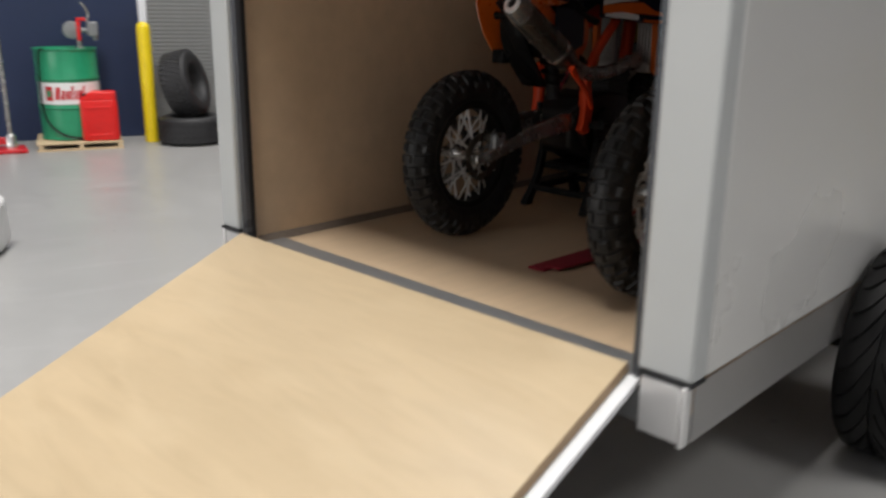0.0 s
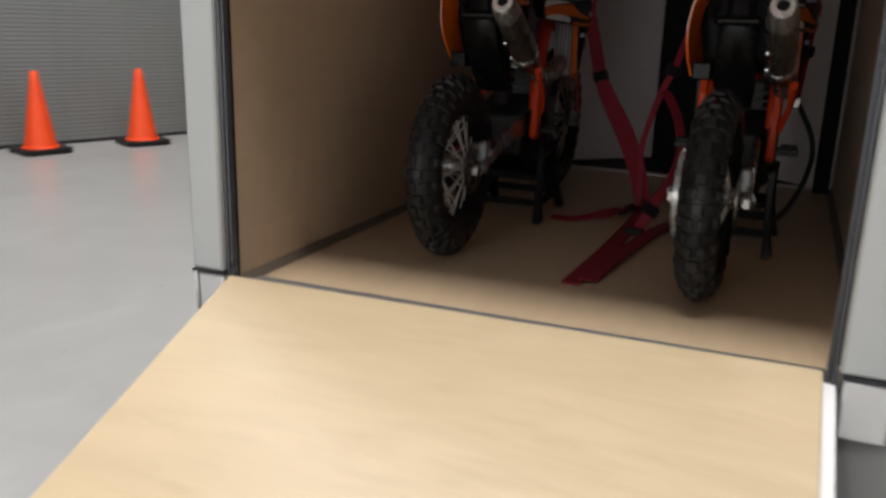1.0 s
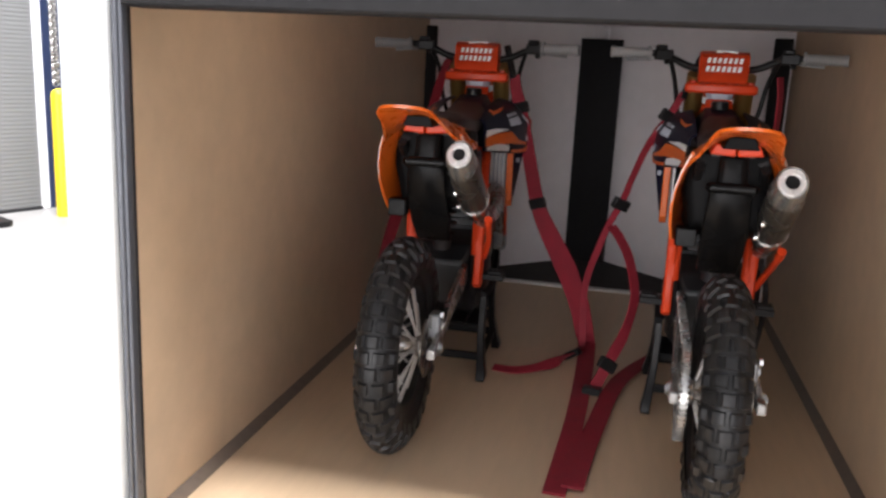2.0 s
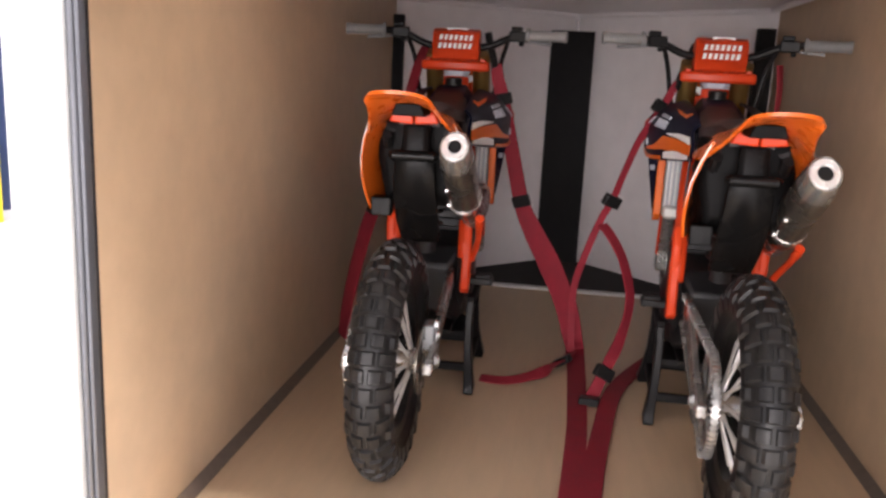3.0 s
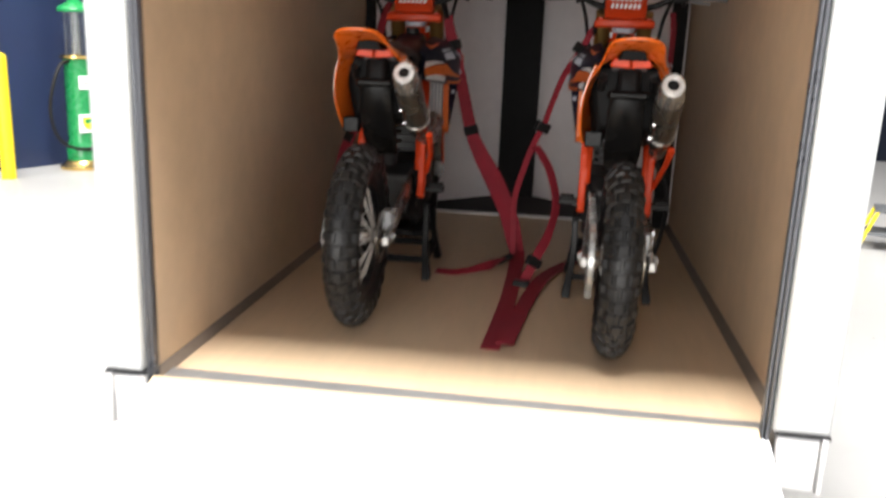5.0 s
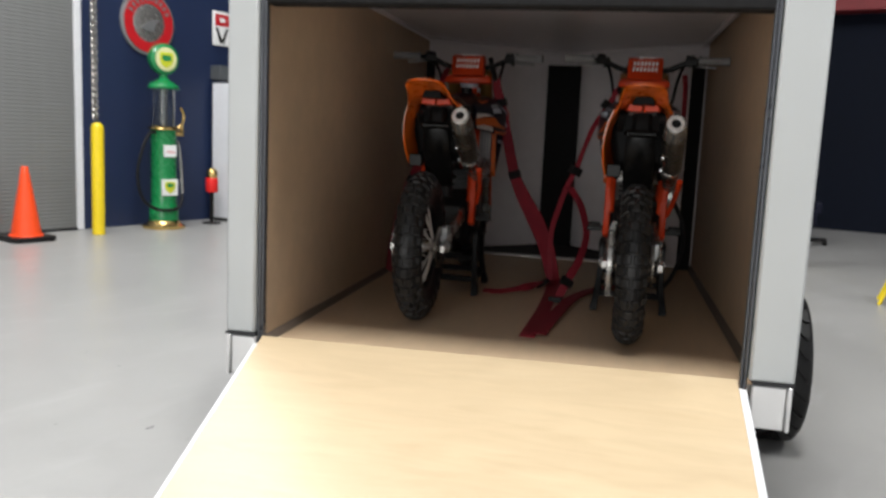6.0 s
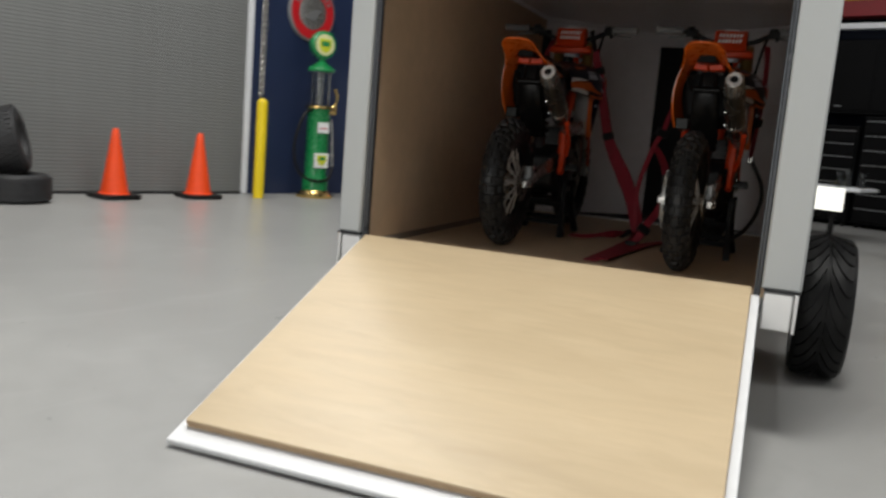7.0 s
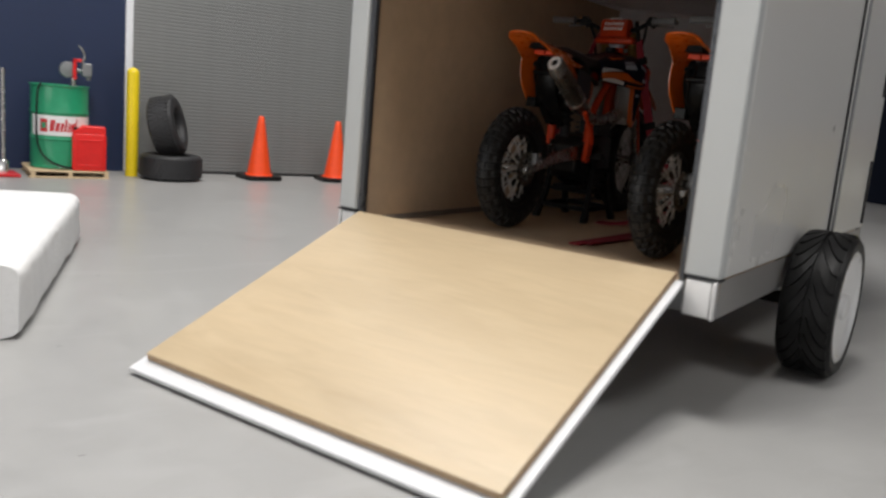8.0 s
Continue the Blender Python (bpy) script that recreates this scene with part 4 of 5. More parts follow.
def knobby_wheel(bike, name, centre, radius, width, rim, knobs, label):
    """A wheel with hub, spokes, rim and a tyre of raised knobs."""
    w = part(name, Geo().turn([(rim - 2.2, -width * 0.30), (rim + 0.4, -width * 0.34), (rim + 1.2, -width * 0.30), (rim + 1.2, width * 0.30), (rim + 0.4, width * 0.34), (rim - 2.2, width * 0.30)],
                              48, "x", closed=True), BLACK, bike, label, m=at(*centre))
    part("tyre", knobby_tyre(radius, width, rim, knobs), RUBBER, w, "black knobbly tyre", angle=32)
    part("hub", Geo().turn([(1.8, -8.6), (3.2, -7.6), (3.8, -6.6), (2.8, -5.2), (2.8, 5.2), (3.8, 6.6), (3.2, 7.6), (1.8, 8.6)], 24, "x"), STEEL, w, "bright metal hub")
    n = 36
    for k in range(n):
        s = 1 if k % 2 else -1
        a = 2 * math.pi * k / n
        b = a + (0.3 if k % 4 < 2 else -0.3)
        wire = Geo().tube([(s * 5.6, 3.8 * math.cos(a), 3.8 * math.sin(a)), (s * 0.8, (rim - 1.4) * math.cos(b), (rim - 1.4) * math.sin(b))], 0.45, 6)
        part("spoke", wire, SILVER, w, "bright wire spoke" if k == 0 else "")
    return w


def shell(sections, thick=0.9):
    """An open bodywork sheet with thickness from rows of points."""
    g = Geo()
    k, n = len(sections), len(sections[0])
    top = [[Vector(p) for p in r] for r in sections]
    low = []
    for i in range(k):
        row = []
        for j in range(n):
            du = top[min(i + 1, k - 1)][j] - top[max(i - 1, 0)][j]
            dv = top[i][min(j + 1, n - 1)] - top[i][max(j - 1, 0)]
            nn = du.cross(dv)
            row.append(top[i][j] - (nn.normalized() if nn.length > 1e-6 else Vector((0, 0, 1))) * thick)
        low.append(row)
    v = [p for r in top for p in r] + [p for r in low for p in r]
    o = k * n
    f = []
    for i in range(k - 1):
        for j in range(n - 1):
            a, b, c, d = i * n + j, i * n + j + 1, (i + 1) * n + j + 1, (i + 1) * n + j
            f += [(a, b, c, d), (o + d, o + c, o + b, o + a)]
    for i in range(k - 1):
        f += [(i * n, (i + 1) * n, o + (i + 1) * n, o + i * n), ((i + 1) * n - 1, o + (i + 1) * n - 1, o + (i + 2) * n - 1, (i + 2) * n - 1)]
    for j in range(n - 1):
        f += [(j, o + j, o + j + 1, j + 1), ((k - 1) * n + j, (k - 1) * n + j + 1, o + (k - 1) * n + j + 1, o + (k - 1) * n + j)]
    return g.add(v, f)


bike = thing("motocross_bike", TRAILER @ at(-46.2, 88.5, BIKE_Z, rz=0.9), "orange and black toy motocross bike strapped down on the trailer deck", "motocross bike", "motocross bikes")

rear = knobby_wheel(bike, "rear_wheel", (0, AXLE_Y, 30.4), 34.8, 12.4, 21.6, 46, "black rim with a wide knobbly tyre")
sprocket = Geo().turn([(9.5, -9.7), (12.6, -9.7), (12.6, -9.0), (9.5, -9.0)], 40, "x", closed=True)
for k in range(5):
    sprocket.box(-9.6, -9.1, -1.3, 1.3, 3, 10, Matrix.Rotation(2 * math.pi * k / 5, 4, "X"))
for k in range(26):
    sprocket.box(-9.7, -9.0, -0.7, 0.7, 12.2, 13.6, Matrix.Rotation(2 * math.pi * k / 26, 4, "X"))
part("sprocket", sprocket, STEEL, rear, "bright toothed sprocket")
disc = Geo().turn([(6.8, 8.4), (9.8, 8.4), (9.8, 9.0), (6.8, 9.0)], 40, "x", closed=True)
for k in range(5):
    disc.box(8.5, 8.9, -0.5, 0.5, 3, 8, Matrix.Rotation(2 * math.pi * k / 5, 4, "X"))
part("brake_disc", disc, DARK_STEEL, rear, "dark steel brake disc")
front = knobby_wheel(bike, "front_wheel", (0, 151, 34.2), 38.5, 12.5, 27.5, 48, "black rim with a narrow knobbly tyre")
part("brake_disc", Geo().turn([(9, -8.6), (13.5, -8.6), (13.5, -8.0), (9, -8.0)], 40, "x", closed=True), STEEL, front, "bright brake disc")

# chain round both sprockets, link by link in one piece
path = []
for k in range(66):
    a = radians(78 + 204 * k / 65)
    path.append((AXLE_Y + 13.6 * math.cos(a), 30.4 + 13.6 * math.sin(a)))
for k in range(1, 48):
    t = k / 48
    path.append(((AXLE_Y - 2.8) * (1 - t) + 57 * t, 17.1 * (1 - t) + 33.8 * t))
for k in range(5):
    a = radians(-85 + 170 * k / 4)
    path.append((58 + 4.4 * math.cos(a), 38 + 4.4 * math.sin(a)))
for k in range(1, 48):
    t = k / 48
    path.append((57 * (1 - t) + (AXLE_Y + 2.8) * t, 42.3 * (1 - t) + 43.8 * t))
links = Geo()
for i, (y, z) in enumerate(path):
    y2, z2 = path[(i + 1) % len(path)]
    a = math.atan2(z2 - z, y2 - y)
    d = math.hypot(y2 - y, z2 - z)
    m = Matrix.Translation((-9.35, (y + y2) / 2, (z + z2) / 2)) @ Matrix.Rotation(a, 4, "X")
    w, h = (1.2, 0.8) if i % 2 else (0.75, 0.5)
    links.box(-w, w, -d * 0.36, d * 0.36, -h, h, m).box(-0.55, 0.55, -d * 0.52, d * 0.52, -0.4, 0.4, m)
part("chain", links, STEEL, bike, "steel drive chain", flat=True)

for s in (-1, 1):
    arm = Geo()
    rings = []
    for y, z, h, x in ((AXLE_Y - 6, 30.2, 2.6, 11.6), (AXLE_Y - 3, 30.4, 4.0, 11.6), (AXLE_Y + 6, 31.6, 4.6, 11.4), (22, 37, 6.6, 10.4), (46, 39.5, 8.4, 9.4), (61, 40, 8.0, 8.4)):
        rings.append([(s * (x - 1.1), y, z - h / 2), (s * (x + 1.1), y, z - h / 2), (s * (x + 1.1), y, z + h / 2), (s * (x - 1.1), y, z + h / 2)])
    part("swingarm", arm.loft(rings), STEEL, bike, "bright swingarm beam", bevel=0.5)
    part("axle_nut", Geo().turn([(2.3, 12.2), (2.3, 13.4), (1.4, 13.6), (1.4, 14)], 6, "x", (0, AXLE_Y, 30.4)) if s > 0 else
         Geo().turn([(1.4, -14), (1.4, -13.6), (2.3, -13.4), (2.3, -12.2)], 6, "x", (0, AXLE_Y, 30.4)), STEEL, bike)
    part("axle_block", Geo().box(min(s * 10.2, s * 13.0), max(s * 10.2, s * 13.0), AXLE_Y - 7.5, AXLE_Y + 0.5, 28.6, 32.2), STEEL, bike, bevel=0.5)
part("chain_guide", Geo().box(-10, -7, 8, 16, 17, 23), BLACK, bike, bevel=0.6)
part("caliper", Geo().box(7.6, 11.6, AXLE_Y + 5, AXLE_Y + 12, 31.5, 39.5), DARK_ALU, bike, "bright rear brake caliper", bevel=0.8)
part("caliper_bolt", Geo().turn([(1.5, 12.4), (1.5, 13.4)], 6, "x", (-0.9, AXLE_Y + 7, 39)).turn([(1.5, 12.4), (1.5, 13.4)], 6, "x", (-0.9, AXLE_Y + 10, 35)), CHROME, bike)

# engine, frame and stand plate
part("crankcase", Geo().loft([[(x, y, z) for x, z in ((-w, a), (w, a), (w, b), (-w, b))] for y, w, a, b in ((54, 8, 27, 44), (60, 11.5, 23, 50), (78, 13, 21, 52), (96, 12.5, 22, 50), (104, 8, 27, 44))]), ENGINE, bike, "dark cast engine", bevel=1.2)
part("cylinder", Geo().box(-7.5, 7.5, 80, 98, 50, 72, Matrix.Translation((0, 0, 0)) @ Matrix.Rotation(radians(-6), 4, "X")), ENGINE, bike, bevel=0.8)
cooling_fin = mesh_of("cooling_fin", Geo().box(-9, 9, 84, 103, 42, 43.2), ENGINE)
for k in range(6):
    part("cooling_fin", cooling_fin, ENGINE, bike, m=at(0, 0, 3.2 * k))
for s in (-1, 1):
    part("side_cover", Geo().turn([(9, s * 12), (9, s * 14.2), (7, s * 15.2), (1, s * 15.4)], 28, "x", (0, 76, 36)), ENGINE, bike, "dark round engine cover")
part("frame_spine", Geo().tube(smooth_line([(0, 118, 106), (0, 104, 98), (0, 84, 88), (0, 66, 80)]), 3.6, 12), RED_ORANGE, bike, "orange frame tube")
part("down_tube", Geo().tube(smooth_line([(0, 117, 100), (0, 112, 70), (0, 106, 40), (0, 98, 21)]), 3.2, 12), RED_ORANGE, bike, "orange frame tube")
for s in (-1, 1):
    part("frame_rail", Geo().tube(smooth_line([(s * 6, 100, 96), (s * 10, 84, 84), (s * 12.2, 66, 70), (s * 12.6, 59, 58), (s * 12.7, 58, 47)]), 2.3, 10), RED_ORANGE, bike, "orange frame tube")
    part("cradle_tube", Geo().tube(smooth_line([(s * 12.7, 58, 46.8), (s * 12.6, 58.6, 40), (s * 11, 62, 30), (s * 8, 76, 19.5), (s * 5, 98, 19)]), 2.2, 10), BLACK, bike, "black cradle tube")
    part("frame_guard", Geo().prism([(52.6, 36.2), (56, 34.0), (60.4, 34.4), (61.6, 40), (62.4, 47), (60, 56), (62, 62), (58.5, 66), (55, 59), (56, 51), (54.6, 40)], "x", s * 12.2, s * 15.4), RED_ORANGE, bike, "orange frame guard", bevel=0.8)
    part("subframe", Geo().tube([(s * 9, 70, 84), (s * 10, 40, 91), (s * 9, 26, 94)], 1.7, 8), BLACK, bike)
    part("subframe_strut", Geo().tube([(s * 11, 62, 64), (s * 10.5, 40, 78), (s * 9.5, 22, 92)], 1.6, 8), BLACK, bike)
    part("foot_peg", Geo().box(min(s * 14, s * 23.5), max(s * 14, s * 23.5), 59, 65, 36.6, 39.2).box(min(s * 17, s * 23), max(s * 17, s * 23), 59.4, 61, 39, 40.6).box(min(s * 17, s * 23), max(s * 17, s * 23), 63, 64.6, 39, 40.6), BLACK, bike, "black toothed foot peg", bevel=0.5)
part("skid_plate", Geo().box(-9, 9, 60, 100, 16.6, 18.4), BLACK, bike, bevel=0.5)
part("kick_lever", Geo().tube(smooth_line([(15.5, 60, 46), (18, 52, 54), (19, 43, 60), (19.5, 37, 65)]), [1.2] * 14 + [1.5] * 5, 10), RED_ORANGE, bike, "orange lever")
part("shock", Geo().tube([(0, 44, 88), (0, 52, 50)], 3.4, 14), GASKET, bike)
coil = [(4.9 * math.cos(w), 44.5 + 6.5 * w / 44 + 4.9 * math.sin(w) * 0.98, 86 - 30 * w / 44) for w in (k * 0.45 for k in range(98))]
part("shock_spring", Geo().tube(coil, 0.8, 6), BLACK, bike, "black coil spring")

# silencer and header pipe on the offside
a, b = Vector((14.2, 1.5, 91.5)), Vector((14.6, 44, 66))
ax = (b - a).normalized()
side = ax.cross(Vector((1, 0, 0))).normalized()
up = side.cross(ax).normalized()


def pipe_rings(stops, seg=26):
    out = []
    for d, rx, rz in stops:
        c = a + ax * d
        out.append([c + up * math.cos(w) * rx + side * math.sin(w) * rz for w in (2 * math.pi * k / seg for k in range(seg))])
    return out


part("silencer", Geo().loft(pipe_rings([(8.2, 5.0, 5.7), (9.5, 5.15, 5.9), (38, 5.3, 6.2), (44, 4.8, 5.4), (50, 3.2, 3.4)])), DARK_STEEL, bike, "dark brushed steel silencer")
cap = part("end_cap", Geo().loft(pipe_rings([(0.7, 3.7, 4.2), (0.5, 4.2, 4.8), (1.2, 4.5, 5.2), (8.1, 5.05, 5.75)]), caps=False), CAP_STEEL, bike, "bright steel silencer end cap")
part("cap_ring", Geo().loft(pipe_rings([(4.5, 1.9, 2.1), (0.1, 2.0, 2.2), (-0.2, 2.3, 2.5), (-0.1, 3.5, 4.0), (0.8, 3.9, 4.4)]), caps=False), RIM_SILVER, cap, "pale outlet ring")
part("outlet", Geo().loft(pipe_rings([(0.6, 1.97, 2.17), (4.6, 1.9, 2.1)])), FLAT_BLACK, bike, "black outlet hole")
part("band_clamp", Geo().loft(pipe_rings([(36, 5.5, 6.4), (38, 5.5, 6.4)])), CHROME, bike)
part("panel_bolt", Geo().turn([(0.9, 6.4), (0.9, 7.4), (0.3, 7.7)], 10, "x", (3.4, 20, 76)).turn([(0.9, 6.4), (0.9, 7.4), (0.3, 7.7)], 10, "x", (3.0, 30, 70)), CHROME, bike)
part("header_pipe", Geo().tube(smooth_line([(14.6, 42, 67), (15.5, 54, 62), (16, 72, 62), (15, 92, 66), (10, 106, 66), (4, 110, 60), (0, 104, 54)]), 3.3, 14), STEEL, bike, "steel header pipe")

# rear fender: a long arched tail that rises to a straight edge with sharp corners
rows = []
for y, z, w, drop in ((-18, 105.7, 7.4, 0.9), (-16, 105.5, 8.5, 1.4), (-12, 105.0, 8.9, 2.2), (-6, 104.2, 9.3, 3.4), (0, 103.4, 10.0, 5.0), (6, 102.6, 11.2, 6.8), (13, 101.7, 13.0, 8.8), (22, 100.8, 14.7, 10.2), (32, 99.8, 14.6, 9.2), (48, 98.0, 11.0, 5.5)):
    rows.append([(x * w, y + (abs(x) ** 3) * (2.6 if y < -15 else 0), z - drop * (0.35 * abs(x) ** 1.4 + 0.65 * abs(x) ** 3.2)) for x in (-1, -0.9, -0.75, -0.55, -0.28, 0, 0.28, 0.55, 0.75, 0.9, 1)])
part("rear_fender", shell(rows, 0.9), ORANGE, bike, "orange plastic rear fender")


def fender_band(x0, x1, y0, y1, material, label=""):
    """A thin graphic on the top of the fender, between two shares of its width."""
    stops = [(-6, 104.2, 9.3, 3.4), (0, 103.4, 10.0, 5.0), (6, 102.6, 11.2, 6.8), (13, 101.7, 13.0, 8.8), (22, 100.8, 14.7, 10.2), (32, 99.8, 14.6, 9.2), (48, 98.0, 11.0, 5.5)]
    out = []
    for k in range(9):
        y = y0 + (y1 - y0) * k / 8
        i = max(j for j in range(len(stops) - 1) if stops[j][0] <= y)
        u = (y - stops[i][0]) / (stops[i + 1][0] - stops[i][0])
        z, w, drop = (stops[i][n] + (stops[i + 1][n] - stops[i][n]) * u for n in (1, 2, 3))
        row = []
        for j in range(4):
            x = x0 + (x1 - x0) * j / 3 * (0.35 + 0.65 * k / 8)
            row.append((x * w, y, z + 0.35 - drop * (0.35 * abs(x) ** 1.4 + 0.65 * abs(x) ** 3.2)))
        out.append(row)
    if x1 < x0:
        out = [list(reversed(r)) for r in out]
    part("fender_graphic", shell(out, 0.4), material, bike, label)


for side_sign in (-1, 1):
    fender_band(side_sign * 0.30, side_sign * 0.62, -2, 42, BLUE_DECAL, "dark fender stripe")
    fender_band(side_sign * 0.76, side_sign * 0.98, 3, 40, WHITE_DECAL, "white fender stripe")
part("fender_notch", Geo().prism([(-5.0, 99.0), (5.0, 99.0), (3.6, 102.6), (-3.6, 102.6)], "y", 4, 18), AIRBOX_BLACK, bike, "black bracket", bevel=0.4)
part("tail_lamp", Geo().prism([(-7.6, 96.6), (-0.25, 96.1), (-0.25, 99.6), (-6.3, 99.8)], "y", 14.5, 22), RED_ORANGE, bike, "orange-red tail lamp half", bevel=0.5)
part("tail_lamp", Geo().prism([(7.6, 96.6), (0.25, 96.1), (0.25, 99.6), (6.3, 99.8)], "y", 14.5, 22), RED_ORANGE, bike, "orange-red tail lamp half", bevel=0.5)
for s in (-1, 1):
    # side number panel: a curved sheet sweeping down and forward
    rows = []
    for e, ztop, zlow, x in ((0.0, 96.8, 67, 16.6), (0.12, 96.4, 66.5, 16.0), (0.35, 95.0, 66, 14.8), (0.6, 93, 66.5, 13.4), (0.85, 91, 69, 12.1), (1.0, 89, 73, 11.2)):
        row = []
        for t in (0, 0.2, 0.4, 0.6, 0.8, 1):
            back = 11 + 19 * t ** 1.3
            row.append((s * (x - 4.6 * (1 - t) ** 2.4 + 0.9 * math.sin(math.pi * t) - 1.4 * t * t), back + (60 - back) * e, ztop + (zlow - ztop) * t))
        rows.append(row)
    if s < 0:
        rows = [list(reversed(r)) for r in rows]
    part("side_panel", shell(rows, 0.9), ORANGE, bike, "orange side number panel")
    rows2 = []
    for y, zt, zl, x in ((28, 90, 71, 16.2), (36, 90, 70, 15.2), (44, 89, 71, 14.1), (54, 86, 74, 12.8)):
        rows2.append([(s * x, y, zt), (s * (x + 0.25), y, (zt + zl) / 2), (s * x, y, zl)])
    if s < 0:
        rows2 = [list(reversed(r)) for r in rows2]
    part("number_decal", shell(rows2, 0.35), BLUE_DECAL, bike, "dark number decal")
    rows3 = []
    for e, x in ((0.004, 16.65), (0.05, 16.4), (0.1, 16.15)):
        row = []
        for t in (0.02, 0.2, 0.4, 0.6, 0.8, 0.98):
            back = 11 + 19 * t ** 1.3
            grow = 0.35 + 0.9 * t * t
            row.append((s * (x - 4.6 * (1 - t) ** 2.4 + 0.9 * math.sin(math.pi * t) - 1.4 * t * t + 0.45), back + (60 - back) * e * grow, 96.8 - 29.8 * t))
        rows3.append(row)
    if s < 0:
        rows3 = [list(reversed(r)) for r in rows3]
    part("edge_decal", shell(rows3, 0.35), WHITE_DECAL, bike, "white edge graphic")
part("airbox", Geo().loft([[(x, y, z) for x, z in ((-w, zt), (w, zt), (w * 1.02, (zt + zb) / 2), (w * 0.8, zb), (-w * 0.8, zb), (-w * 1.02, (zt + zb) / 2))]
                           for y, w, zt, zb in ((26, 11.0, 96, 74), (27.5, 13.0, 97, 72), (33, 13.8, 97, 69), (46, 12.6, 95, 68), (60, 10, 90, 70))]), AIRBOX_BLACK, bike, "black airbox", bevel=1.4)
part("mud_flap", Geo().loft([[(-w, y + 1.2, z), (-w * 0.6, y, z), (w * 0.6, y, z), (w, y + 1.2, z), (w * 0.9, y + 4, z), (-w * 0.9, y + 4, z)] for z, y, w in ((95.6, 19, 4.2), (90, 18.4, 4.4), (87.0, 17.6, 4.8), (85.0, 17.2, 6.4), (78, 18.4, 6.8), (71, 22, 7.2), (64, 28, 7.2), (56, 35, 6.4))]), BIKE_BLACK, bike, "black inner mudguard", bevel=0.6)
part("mud_flap_step", Geo().tube([(-7.2, 17.2, 86.4), (-6.4, 16.6, 86.4), (6.4, 16.6, 86.4), (7.2, 17.2, 86.4)], [1.0, 1.7, 1.7, 1.0], 12), BIKE_BLACK, bike)
part("side_block", Geo().box(-14.5, -8, 24, 30, 66, 72), BIKE_BLACK, bike, bevel=0.5)

# seat and tank
part("seat", Geo().loft([[(-w, y, z - 7), (-w * 1.02, y, z - 2.4), (-w * 0.72, y, z - 0.4), (0, y, z), (w * 0.72, y, z - 0.4), (w * 1.02, y, z - 2.4), (w, y, z - 7)]
                         for y, w, z in ((25, 6.2, 102.0), (30, 8.4, 103.0), (40, 9.2, 102.2), (60, 9.2, 100.6), (78, 8.4, 101.2), (92, 7.0, 104.0), (101, 5.2, 106.0))]), SEAT, bike, "dark vinyl seat")
part("tank", Geo().loft([[(-w, y, z - 14), (-w * 1.05, y, z - 6), (-w * 0.6, y, z - 0.6), (0, y, z), (w * 0.6, y, z - 0.6), (w * 1.05, y, z - 6), (w, y, z - 14)]
                         for y, w, z in ((84, 8.2, 100.5), (94, 9.6, 104.5), (104, 9.6, 107), (113, 7.4, 107.5))]), BLUE_DECAL, bike, "dark fuel tank")
part("tank_cap", Geo().turn([(3.4, 106.5), (3.4, 109.4), (2.6, 109.8)], 18, centre=(0, 105, 0)), BLACK, bike)
